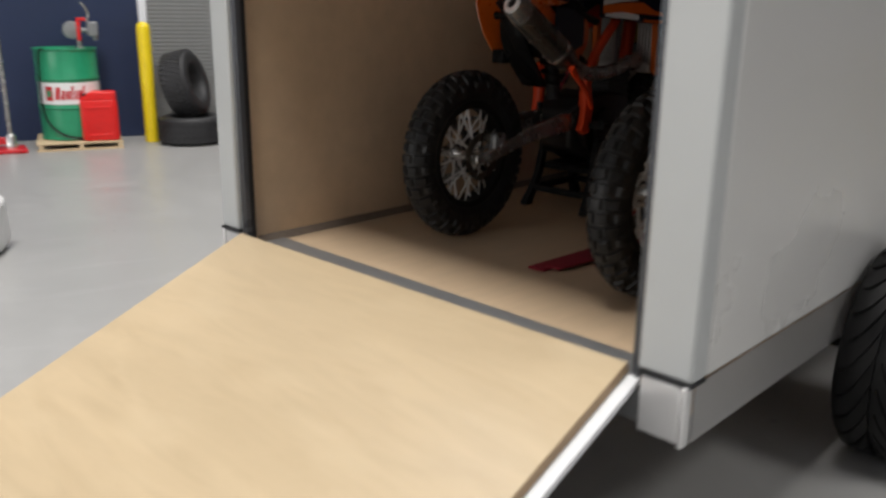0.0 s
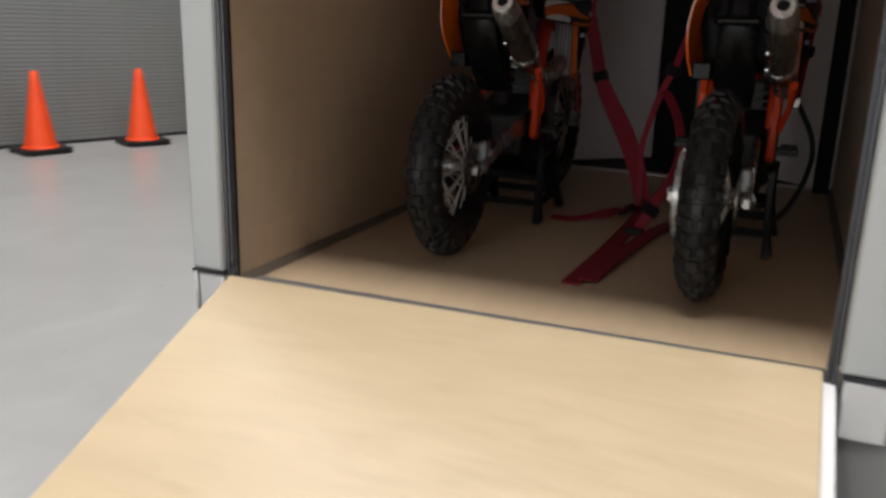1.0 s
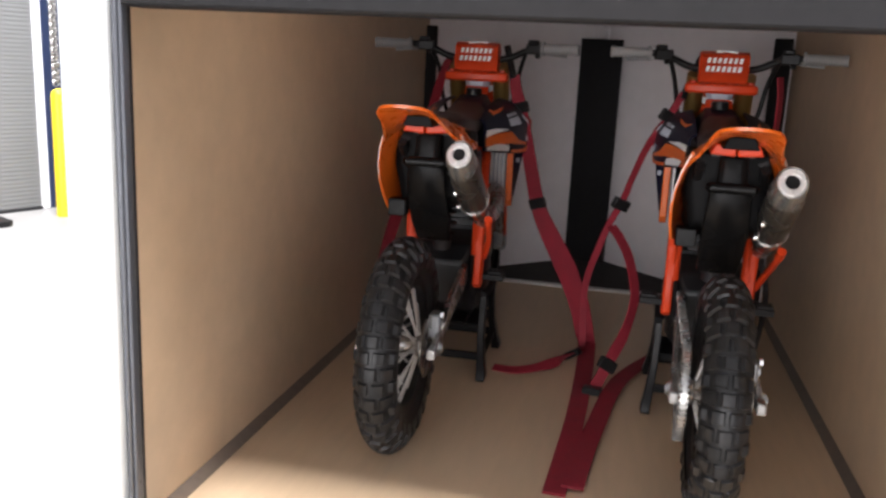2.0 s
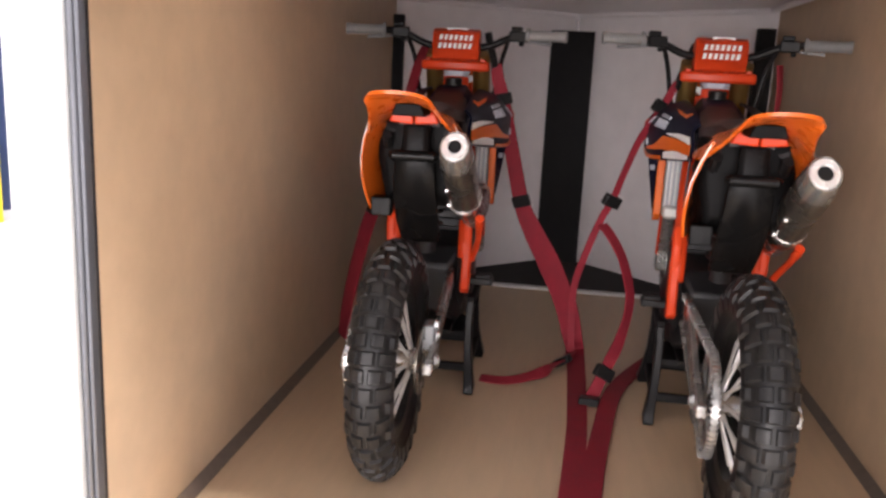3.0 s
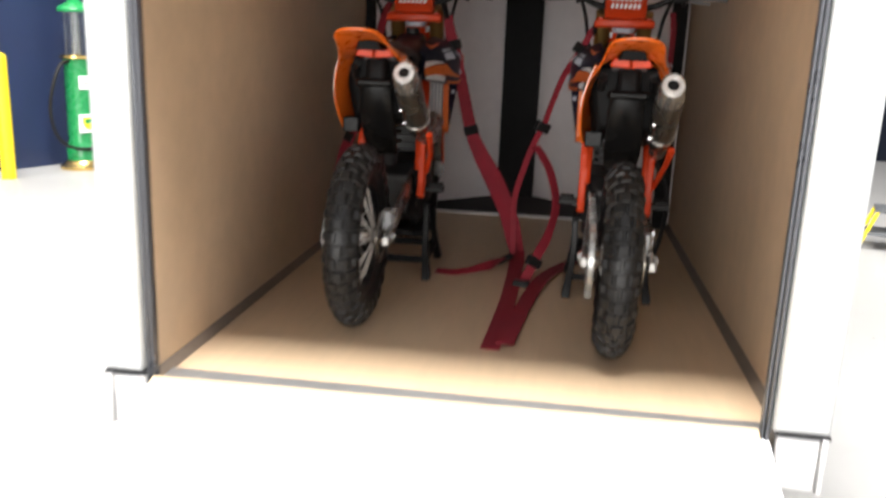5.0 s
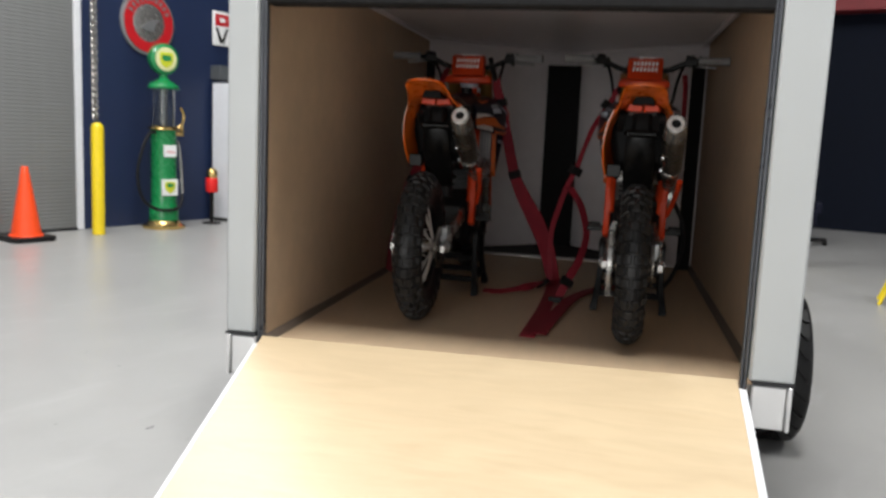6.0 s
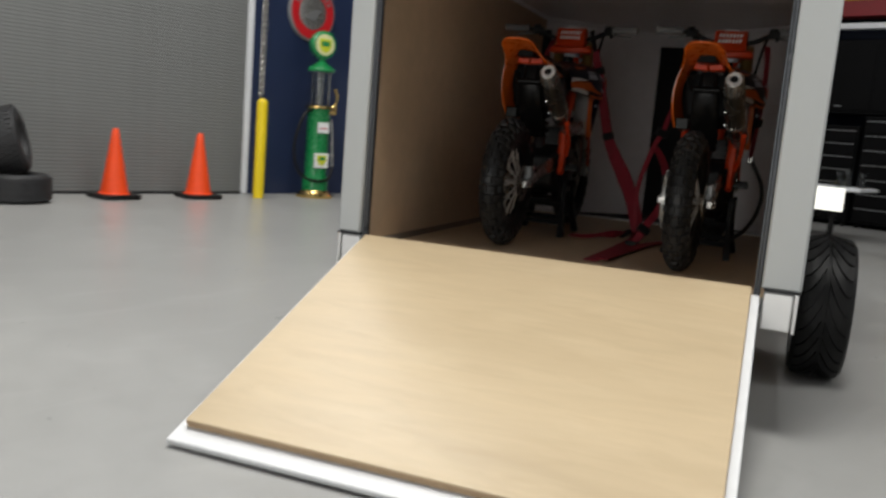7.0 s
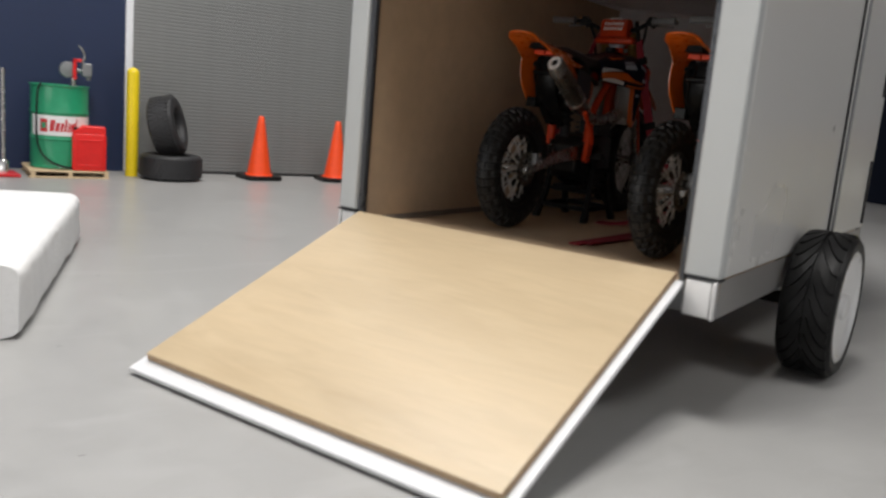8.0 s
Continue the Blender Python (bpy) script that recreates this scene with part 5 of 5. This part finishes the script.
for s in (-1, 1):
    flank = ((70, 8.8, 98.0, 10.4, 92, 10.6, 86), (80, 9.2, 101.4, 13.8, 94, 13.8, 85), (90, 9.4, 103.0, 17.2, 95, 17.2, 84), (100, 9.4, 104.4, 20.2, 95.5, 20.0, 83.2), (110, 9.6, 105.0, 22.4, 96, 22.2, 82.8), (120, 10.4, 104.4, 23.4, 96, 23.0, 86))

    def band(name, f0, f1, y0, y1, material, lift, label=""):
        """A strip of the shroud between two shares of its height, from y0 to y1."""
        rows = []
        for k in range(7):
            y = y0 + (y1 - y0) * k / 6
            i = min(max(int((y - 70) // 10), 0), 4)
            u = (y - 70) / 10 - i
            p = [flank[i][n] + (flank[i + 1][n] - flank[i][n]) * u for n in range(7)]
            row = []
            g0, g1 = (f0(k / 6), f1(k / 6))
            for m in range(8):
                f = g0 + (g1 - g0) * m / 7
                x, z = (p[1] + (p[3] - p[1]) * f * 2, p[2] + (p[4] - p[2]) * f * 2) if f < 0.5 else (p[3] + (p[5] - p[3]) * (f * 2 - 1), p[4] + (p[6] - p[4]) * (f * 2 - 1))
                bulge = 1.3 * math.sin(2 * math.pi * f) if f < 0.5 else 0
                row.append((s * (x + bulge + lift), y, z + bulge))
            rows.append(row)
        if s < 0:
            rows = [list(reversed(r)) for r in rows]
        return part(name, shell(rows, 0.9 if lift == 0 else 0.4), material, bike, label)

    band("shroud", lambda u: 0.0, lambda u: 1.0, 70, 120, BLUE_DECAL, 0.0, "dark navy radiator shroud with bold graphics")
    band("graphic", lambda u: 0.03, lambda u: 0.05 + 0.15 * math.sin(math.pi * (0.35 + 0.65 * u)), 80, 108, ORANGE, 0.75, "orange upper graphic")
    band("graphic", lambda u: 0.40 + 0.15 * u, lambda u: 0.56, 71, 90, WHITE_DECAL, 0.75, "white wedge graphic")
    band("graphic", lambda u: 0.57 + 0.03 * u, lambda u: 0.84 - 0.02 * u, 71, 93, ORANGE, 0.75, "orange wedge graphic")
    band("graphic", lambda u: 0.60 + 0.11 * min(1, 2.5 * u) + 0.12 * u, lambda u: 0.82 + 0.05 * u, 93, 111, ORANGE, 0.75, "orange pointed graphic")
    band("graphic", lambda u: 0.86 - 0.05 * math.sin(math.pi * u), lambda u: 0.96, 72, 91, WHITE_DECAL, 0.85, "white lower graphic")
    band("graphic", lambda u: 0.93, lambda u: 0.985, 94, 116, ORANGE, 0.85, "orange edge stripe")
    for k in range(5):
        band("lettering_bar", lambda u: 0.38, lambda u: 0.50, 92 + 2.3 * k, 93.5 + 2.3 * k, PALE_DECAL, 0.95, "pale lettering bar" if k == 0 else "")
    band("graphic", lambda u: 0.30, lambda u: 0.35, 92, 103, PALE_DECAL, 0.95, "pale graphic line")
    band("graphic", lambda u: 0.38 + 0.1 * u, lambda u: 0.46 + 0.1 * u, 109, 113.5, PALE_DECAL, 0.95, "small pale mark")
    band("graphic", lambda u: 0.70 + 0.1 * u, lambda u: 0.80 + 0.06 * u, 110, 115.5, PALE_DECAL, 0.95, "small pale mark")
    band("graphic", lambda u: 0.44, lambda u: 0.78, 115.5, 119, RED_ORANGE, 0.85, "small red mark")
    rad = part("radiator", Geo().box(min(s * 6, s * 15.4), max(s * 6, s * 15.4), 112, 117, 62, 92), RADIATOR, bike, "grey finned radiator", bevel=0.6)
    for k in range(5):
        x = 6.7 + 1.8 * k
        part("fin", Geo().box(min(s * x, s * (x + 0.85)), max(s * x, s * (x + 0.85)), 110.4, 112.4, 64.5, 91), SILVER, rad, "pale radiator fin" if k == 0 else "", bevel=0.2)
    part("radiator_tank", Geo().box(min(s * 6, s * 15), max(s * 6, s * 15), 109.5, 118, 59.4, 64.4), SILVER, rad, bevel=1.2)
    wing = part("shroud_wing", Geo().prism([(108, 85), (119, 87), (119, 64), (113, 58), (109.5, 61)], "x", s * 15.7, s * 18.6), ORANGE, bike, "orange lower shroud wing", bevel=0.5)
    part("wing_graphic", Geo().loft([[(s * 18.5, y, z), (s * w, y + 3.5, z), (s * (w - 0.6), y + 4.5, z), (s * 18.5, y + 1.2, z)] for y, z, w in ((109.5, 84.5, 22.4), (109.8, 78, 21.6), (110.2, 70, 20.2), (111.5, 62.5, 18.9))]), BLUE_DECAL, wing, "navy lower guard", bevel=0.2)
    part("wing_mark", Geo().loft([[(s * 19.6, y, z), (s * 21.2, y + 1.4, z), (s * 21.2, y + 2.0, z), (s * 19.6, y + 0.6, z)] for y, z in ((110.0, 80.2), (110.1, 78.2))]), PALE_DECAL, wing, "small pale mark")
    # fork leg: outer tube, slider and guard
    part("fork_tube", Geo().tube([(s * 9.8, 115.4, 120), (s * 9.8, 134, 74)], 3.6, 18), GOLD_FORK, bike, "gold fork tube")
    part("fork_slider", Geo().tube([(s * 9.6, 133, 76), (s * 9.6, 148.5, 36)], 2.7, 16), STEEL, bike)
    part("fork_guard", Geo().loft([[(s * (9.6 + dx), y + dy, z) for dx, dy in ((-3.2, 2.2), (-2.0, 4.2), (2.0, 4.2), (3.4, 1.0), (3.4, -1.4), (2.6, -1.4), (2.6, 1.2), (1.4, 3.2), (-1.4, 3.2), (-2.4, 1.8))] for y, z in ((133.5, 74), (140, 56), (146, 38))]), RED_ORANGE, bike, "orange fork guard")
    part("fork_foot", Geo().box(min(s * 6.5, s * 12.5), max(s * 6.5, s * 12.5), 144.5, 153, 30.5, 39.5), STEEL, bike, bevel=0.8)

steering_from = set(bike.children)
# steering head, bars and pad
part("lower_clamp", Geo().prism([(-14, 118), (14, 118), (12, 127.5), (-12, 127.5)], "z", 97, 101), RED_ORANGE, bike, "red-orange lower clamp", bevel=0.8)
part("upper_clamp", Geo().prism([(-14, 108), (-8, 106), (8, 106), (14, 108), (12.8, 119), (-12.8, 119)], "z", 116.6, 120.4), RED_ORANGE, bike, "red-orange upper clamp", bevel=1.0)
part("stem", Geo().tube([(0, 113, 124), (0, 122, 98)], 3.2, 14), BLACK, bike)
part("stem_cover", Geo().loft([[(-5.2, y, z), (-3.6, y - 1.6, z), (3.6, y - 1.6, z), (5.2, y, z), (4.4, y + 4, z), (-4.4, y + 4, z)] for y, z in ((112.4, 114.2), (112.6, 111.2), (113, 109.8))]), RED_ORANGE, bike, "red-orange steering cover", bevel=0.4)
part("stem_collar", Geo().loft([[(-w, y, z), (-w * 0.6, y - 1.8, z), (w * 0.6, y - 1.8, z), (w, y, z), (w, y + 4, z), (-w, y + 4, z)] for y, z, w in ((112.4, 116.6, 5.4), (112.5, 115.6, 5.2), (112.6, 114.3, 4.2))]), PALE_DECAL, bike, "pale steering collar", bevel=0.3)
part("bar_mount", Geo().box(-8, -3.5, 109, 116, 119.3, 128).box(3.5, 8, 109, 116, 119.3, 128), BLACK, bike, bevel=0.6)
for s in (-1, 1):
    part("clamp_bolt", Geo().turn([(1.5, 120.2), (1.5, 121.4)], 6, centre=(s * 11, 110.5, 0)), RED_ORANGE, bike)
bar = smooth_line([(-43, 107.2, 131), (-28, 109.8, 131.4), (-21, 111.8, 130.2), (-13, 113, 126.8), (-4, 113, 125.8), (4, 113, 125.8), (13, 113, 126.8), (21, 111.8, 130.2), (28, 109.8, 131.4), (43, 107.2, 131)], 5)
part("handlebar", Geo().tube(bar, 1.45, 12), BLACK, bike, "black bent handlebar")
pad = part("bar_pad", Geo().loft([[(w, y, z) for y, z in ((106.8, 120.6), (105.2, 122.6), (105.0, 127), (106.0, 131.4), (108.6, 133.0), (113, 133.0), (116.4, 130.4), (116.4, 123), (115, 120.6))]
                                  for w in (-9.4, -8.6, 8.6, 9.4)]), RED_ORANGE, bike, "red-orange padded bar cover", bevel=0.8)
for row, z in enumerate((129.4, 126.2)):
    for k in range(7):
        x = -7.0 + 2.0 * k + (0.3 if row == 0 else 0)
        y = 105.65 if row == 0 else 105.1
        part("lettering_bar", Geo().loft([[(x, y, z - 1.05), (x + 1.25, y, z - 1.05), (x + 1.7, y + 0.3, z + 1.05), (x + 0.45, y + 0.3, z + 1.05)],
                                          [(x, y - 0.5, z - 1.05), (x + 1.25, y - 0.5, z - 1.05), (x + 1.7, y - 0.15, z + 1.05), (x + 0.45, y - 0.15, z + 1.05)]]), WHITE_DECAL, pad, "white lettering bar")
part("pad_mark", Geo().prism([(-3.6, 107.2), (0.5, 108.6), (4.6, 107.4), (1.6, 109.8), (-1.8, 109.4)], "z", 131.6, 133.3), WHITE_DECAL, pad, "small white mark")
for s in (-1, 1):
    grip = Geo()
    prof = [(2.9, 28.6), (2.9, 29.7), (2.0, 29.9)]
    for k in range(8):
        prof += [(2.15, 30.5 + 1.55 * k), (1.95, 31.3 + 1.55 * k)]
    prof += [(2.35, 43.4), (2.2, 44.4)]
    grip.turn([(r, s * h) for r, h in prof], 18, "x")
    part("grip", grip, GRIP, bike, "grey ribbed rubber grip", m=at(0, 108.9, 131.1, rz=-s * 9.3))
    part("control", Geo().box(-2.9, 4.2, -2.3, 2.3, -2.0, 2.2).box(-2.4, 2.0, -1.0, 3.0, 2.0, 4.0).box(1.0, 3.0, -1.6, 1.4, -3.6, -1.9), BLACK, bike, "black bar control", bevel=0.6, m=at(s * 24, 110.6, 130.8, rz=-s * 9))
    part("lever", Geo().tube(smooth_line([(s * 23, 113.5, 130), (s * 28, 116, 129.5), (s * 38, 114.5, 128.6)]), 0.65, 8), DARK_ALU, bike, "silver hand lever")
    part("cable", Geo().tube(smooth_line([(s * 20.5, 112, 129), (s * 18, 116, 121), (s * 15.5, 116, 108), (s * 11, 114, 96)]), 0.9, 8), BLACK, bike)

for ob in set(bike.children) - steering_from:
    ob.matrix_basis = at(0, 0, -4) @ ob.matrix_basis

# front plate and fender
part("front_plate", Geo().loft([[(-9, 128, 116), (9, 128, 116), (9, 129, 116), (-9, 129, 116)], [(-10, 131, 104), (10, 131, 104), (10, 132, 104), (-10, 132, 104)], [(-6, 133, 94), (6, 133, 94), (6, 134, 94), (-6, 134, 94)]]), ORANGE, bike, "orange front number plate", bevel=0.5)
part("plate_top", Geo().prism([(-7.2, 110.8), (7.2, 110.8), (6.6, 108.6), (3.6, 107.6), (-3.6, 107.6), (-6.6, 108.6)], "y", 121.5, 123), WHITE_DECAL, bike, "white top of the number plate", bevel=0.3)
part("plate_pad", Geo().box(-6.2, 6.2, 120.8, 123, 102.6, 107.2), RED_ORANGE, bike, "red-orange plate mount", bevel=0.6)
rows = []
for y, z, w in ((112, 88, 7), (124, 94, 9.5), (140, 93, 10.5), (158, 87, 9.5), (176, 79, 7.5), (186, 74, 5)):
    rows.append([(x * w, y, z - 3 * abs(x) ** 2) for x in (-1, -0.6, 0, 0.6, 1)])
part("front_fender", shell(rows, 1.0), ORANGE, bike, "orange plastic front fender")

copy_thing(bike, TRAILER @ at(50.4, 78.0, BIKE_Z, rz=-1.5))


# ---- low black lift stands under the bikes ----
def lift_stand():
    s = thing("bike_stand", TRAILER @ at(-46.2, 88.5, FLOOR_Z, rz=0.9) @ at(0, 78, 0), "black plastic bike stand under the engine", "bike stand", "bike stands")
    for x in (-1, 1):
        for y in (-1, 1):
            rings = [[(x * cx + dx * w, y * cy + dy * w, z) for dx, dy in ((-1, -1.5), (1, -1.5), (1, 1.5), (-1, 1.5))]
                     for z, cx, cy, w in ((0.2, 17.2, 21.0, 1.7), (2.0, 17.4, 20.6, 1.9), (7, 16.6, 17.8, 1.6), (16, 15.6, 14.2, 1.4), (26, 15.3, 12.0, 1.35), (33, 15.5, 11.0, 1.4))]
            part("leg", Geo().loft(rings), BLACK, s, bevel=0.4)
        part("top_bar", Geo().box(x * 15.5 - 1.5, x * 15.5 + 1.5, -12.5, 12.5, 31.5, 34.5), FLAT_BLACK, s, bevel=0.4)
        part("side_bar", Geo().box(x * 16 - 1.2, x * 16 + 1.2, -17, 17, 7, 10), FLAT_BLACK, s, bevel=0.4)
    for y in (-1, 1):
        part("cross_bar", Geo().box(-15, 15, y * 17.4 - 1.2, y * 17.4 + 1.2, 7.2, 10.2), FLAT_BLACK, s, bevel=0.4)
    part("support_plate", Geo().box(-15, 15, -11, 11, 17.8, 20.4), FLAT_BLACK, s, bevel=0.4)
    return s


stand = lift_stand()
copy_thing(stand, TRAILER @ at(50.4, 78.0, FLOOR_Z, rz=-1.5) @ at(0, 78, 0))


# ---- red tie-down straps ----
def strap(pts, across, label, buckles=(), width=5.6, steps=7, hook=None):
    s = thing("tie_down_strap", Matrix(), label, "strap", "red tie-down straps")
    line = smooth_line(pts, steps)
    n = len(line)
    if isinstance(across, list):
        way = []
        for i in range(n):
            u = i / (n - 1) * (len(across) - 1)
            k = min(int(u), len(across) - 2)
            way.append(Vector(across[k]).lerp(Vector(across[k + 1]), u - k))
    else:
        way = across
    if isinstance(width, list):
        stops = width
        width = []
        for i in range(n):
            u = i / (n - 1) * (len(stops) - 1)
            k = min(int(u), len(stops) - 2)
            width.append(stops[k] + (stops[k + 1] - stops[k]) * (u - k))
    part("webbing", Geo().ribbon(line, width, 0.7, way), STRAP, s)
    for b in buckles:
        i = min(range(n), key=lambda j: (line[j] - Vector(b)).length)
        t = (line[min(i + 1, n - 1)] - line[max(i - 1, 0)]).normalized()
        w = Vector(way[i] if isinstance(way, list) else way)
        w = (w - t * w.dot(t)).normalized()
        m = Matrix((w, t, w.cross(t))).transposed().to_4x4()
        m.translation = line[i]
        part("buckle", Geo().box(-3.7, 3.7, -2.4, 2.4, -1.5, 1.5, m), BLACK, s, "black plastic buckle", bevel=0.5)
    if hook:
        part("soft_hook", Geo().tube(smooth_line(hook, 5), 1.5, 8), BLACK, s, "black coated hook")
    return s


FZ = FLOOR_Z + 0.7
strap([(-36.6, 201, 174), (-35.6, 201, 168), (-33.2, 201, 160), (-28, 203, 138), (-23, 204, 118), (-18, 204, 107), (-9, 202, 92), (-1, 199, 76), (3, 199, 62), (5, 195, FZ), (7, 126, FZ), (6, 62, FZ)],
      [(1, -0.25, 0.3), (1, -0.2, 0.3), (1, -0.2, 0.3), (1, -0.5, 0.2), (1, -0.2, 0), (1, 0, 0)], "red webbing strap from the handlebar down to the deck", ((-33, 201, 161), (-23, 204, 118)), [4.6, 5.2, 5.8, 6.2, 6.6, 8.4, 10.6, 10.2, 8.8, 7.6, 7.0, 7.0], hook=[(-41, 203, 186), (-39.6, 202, 181), (-37, 201, 172.5)])
strap([(34.6, 195, 170), (29.6, 192, 160), (22.6, 190, 148), (17.6, 190, 134), (14.5, 191, 124), (10, 191, 114), (6, 192, 102), (2, 195, 86), (2, 197, 70), (3, 195, FZ + 1.2)],
      [(0.9, 0.3, 0.3), (0.8, 0.5, 0.3), (1, 0.2, 0.4), (1, 0, 0.3)], "red webbing strap hanging from the handlebar to the deck", ((29.6, 192, 160), (14.2, 191, 122)), 2.9, hook=[(40.5, 199, 184.5), (38.5, 198, 179), (36, 196.5, 172), (34.4, 195, 167.5)])
strap([(11, 190, 113), (15, 186, 109), (20, 180, 101), (23.5, 172, 88), (21, 164, 75), (17, 156, 67), (12, 150, FZ + 1.6), (11, 146, FZ + 1.0)],
      [(0.7, 0.7, 0.2), (0.6, 0.8, 0), (1, 0, 0)], "loose red strap end looping down to a hook", ((16, 154, 63), (11, 146, 55)), 4.6)
strap([(-31, 160, FZ), (-21, 159, FZ + 0.5), (-10, 163, FZ + 2.5), (-2, 176, FZ + 3), (3, 195, FZ + 2)], [(0, 1, 0.25), (0.2, 1, 0.4), (1, 0.2, 0.3)], "red strap lying across the deck from the bike stand", ((-1, 182, 57),), 4.4)
strap([(41, 212, FZ), (34, 196, FZ + 0.8), (20.5, 160, FZ + 0.9), (14.3, 111, FZ + 0.9), (11, 66, FZ + 0.9)], [(0.9, -0.4, 0.1), (1, -0.3, 0), (1, 0, 0)], "red strap lying flat along the deck", (), 6.6)
strap([(-67, 205, 180), (-69, 200, 172), (-75, 194, 142), (-80, 190, 120), (-85, 187, 106), (-91, 184, 78), (-94, 184, 57)], [(0.8, -0.6, 0.2), (0.8, -0.6, 0.2), (0.6, -0.8, 0)], "red webbing strap from the handlebar to the side wall", ((-82, 189, 113),), [5.4, 5.8, 7.0, 8.6, 9.6, 9.6, 8.4])
strap([(70, 187, 178), (71, 187, 168), (71, 190, 150), (69.5, 196, 130), (68, 202, 112)], [(0.5, 0.8, 0.2), (0.4, 0.9, 0)], "red webbing strap hanging down from the handlebar", ((70, 195, 134),), 4.4)
loop = thing("cord_loop", Matrix(), "thin dark cord looping from a strap end to the bike stand", "cord")
part("cord", Geo().tube(smooth_line([(68, 202, 112), (70.5, 203, 107), (76, 204, 96), (77.5, 200, 86), (75, 188, 75), (70, 170, 67), (64, 156, 63)], 8), 1.2, 8), GASKET, loop)
part("clip", Geo().box(66.4, 69.6, 200.6, 203.4, 108, 113), STEEL, loop, "bright end clip", bevel=0.5)
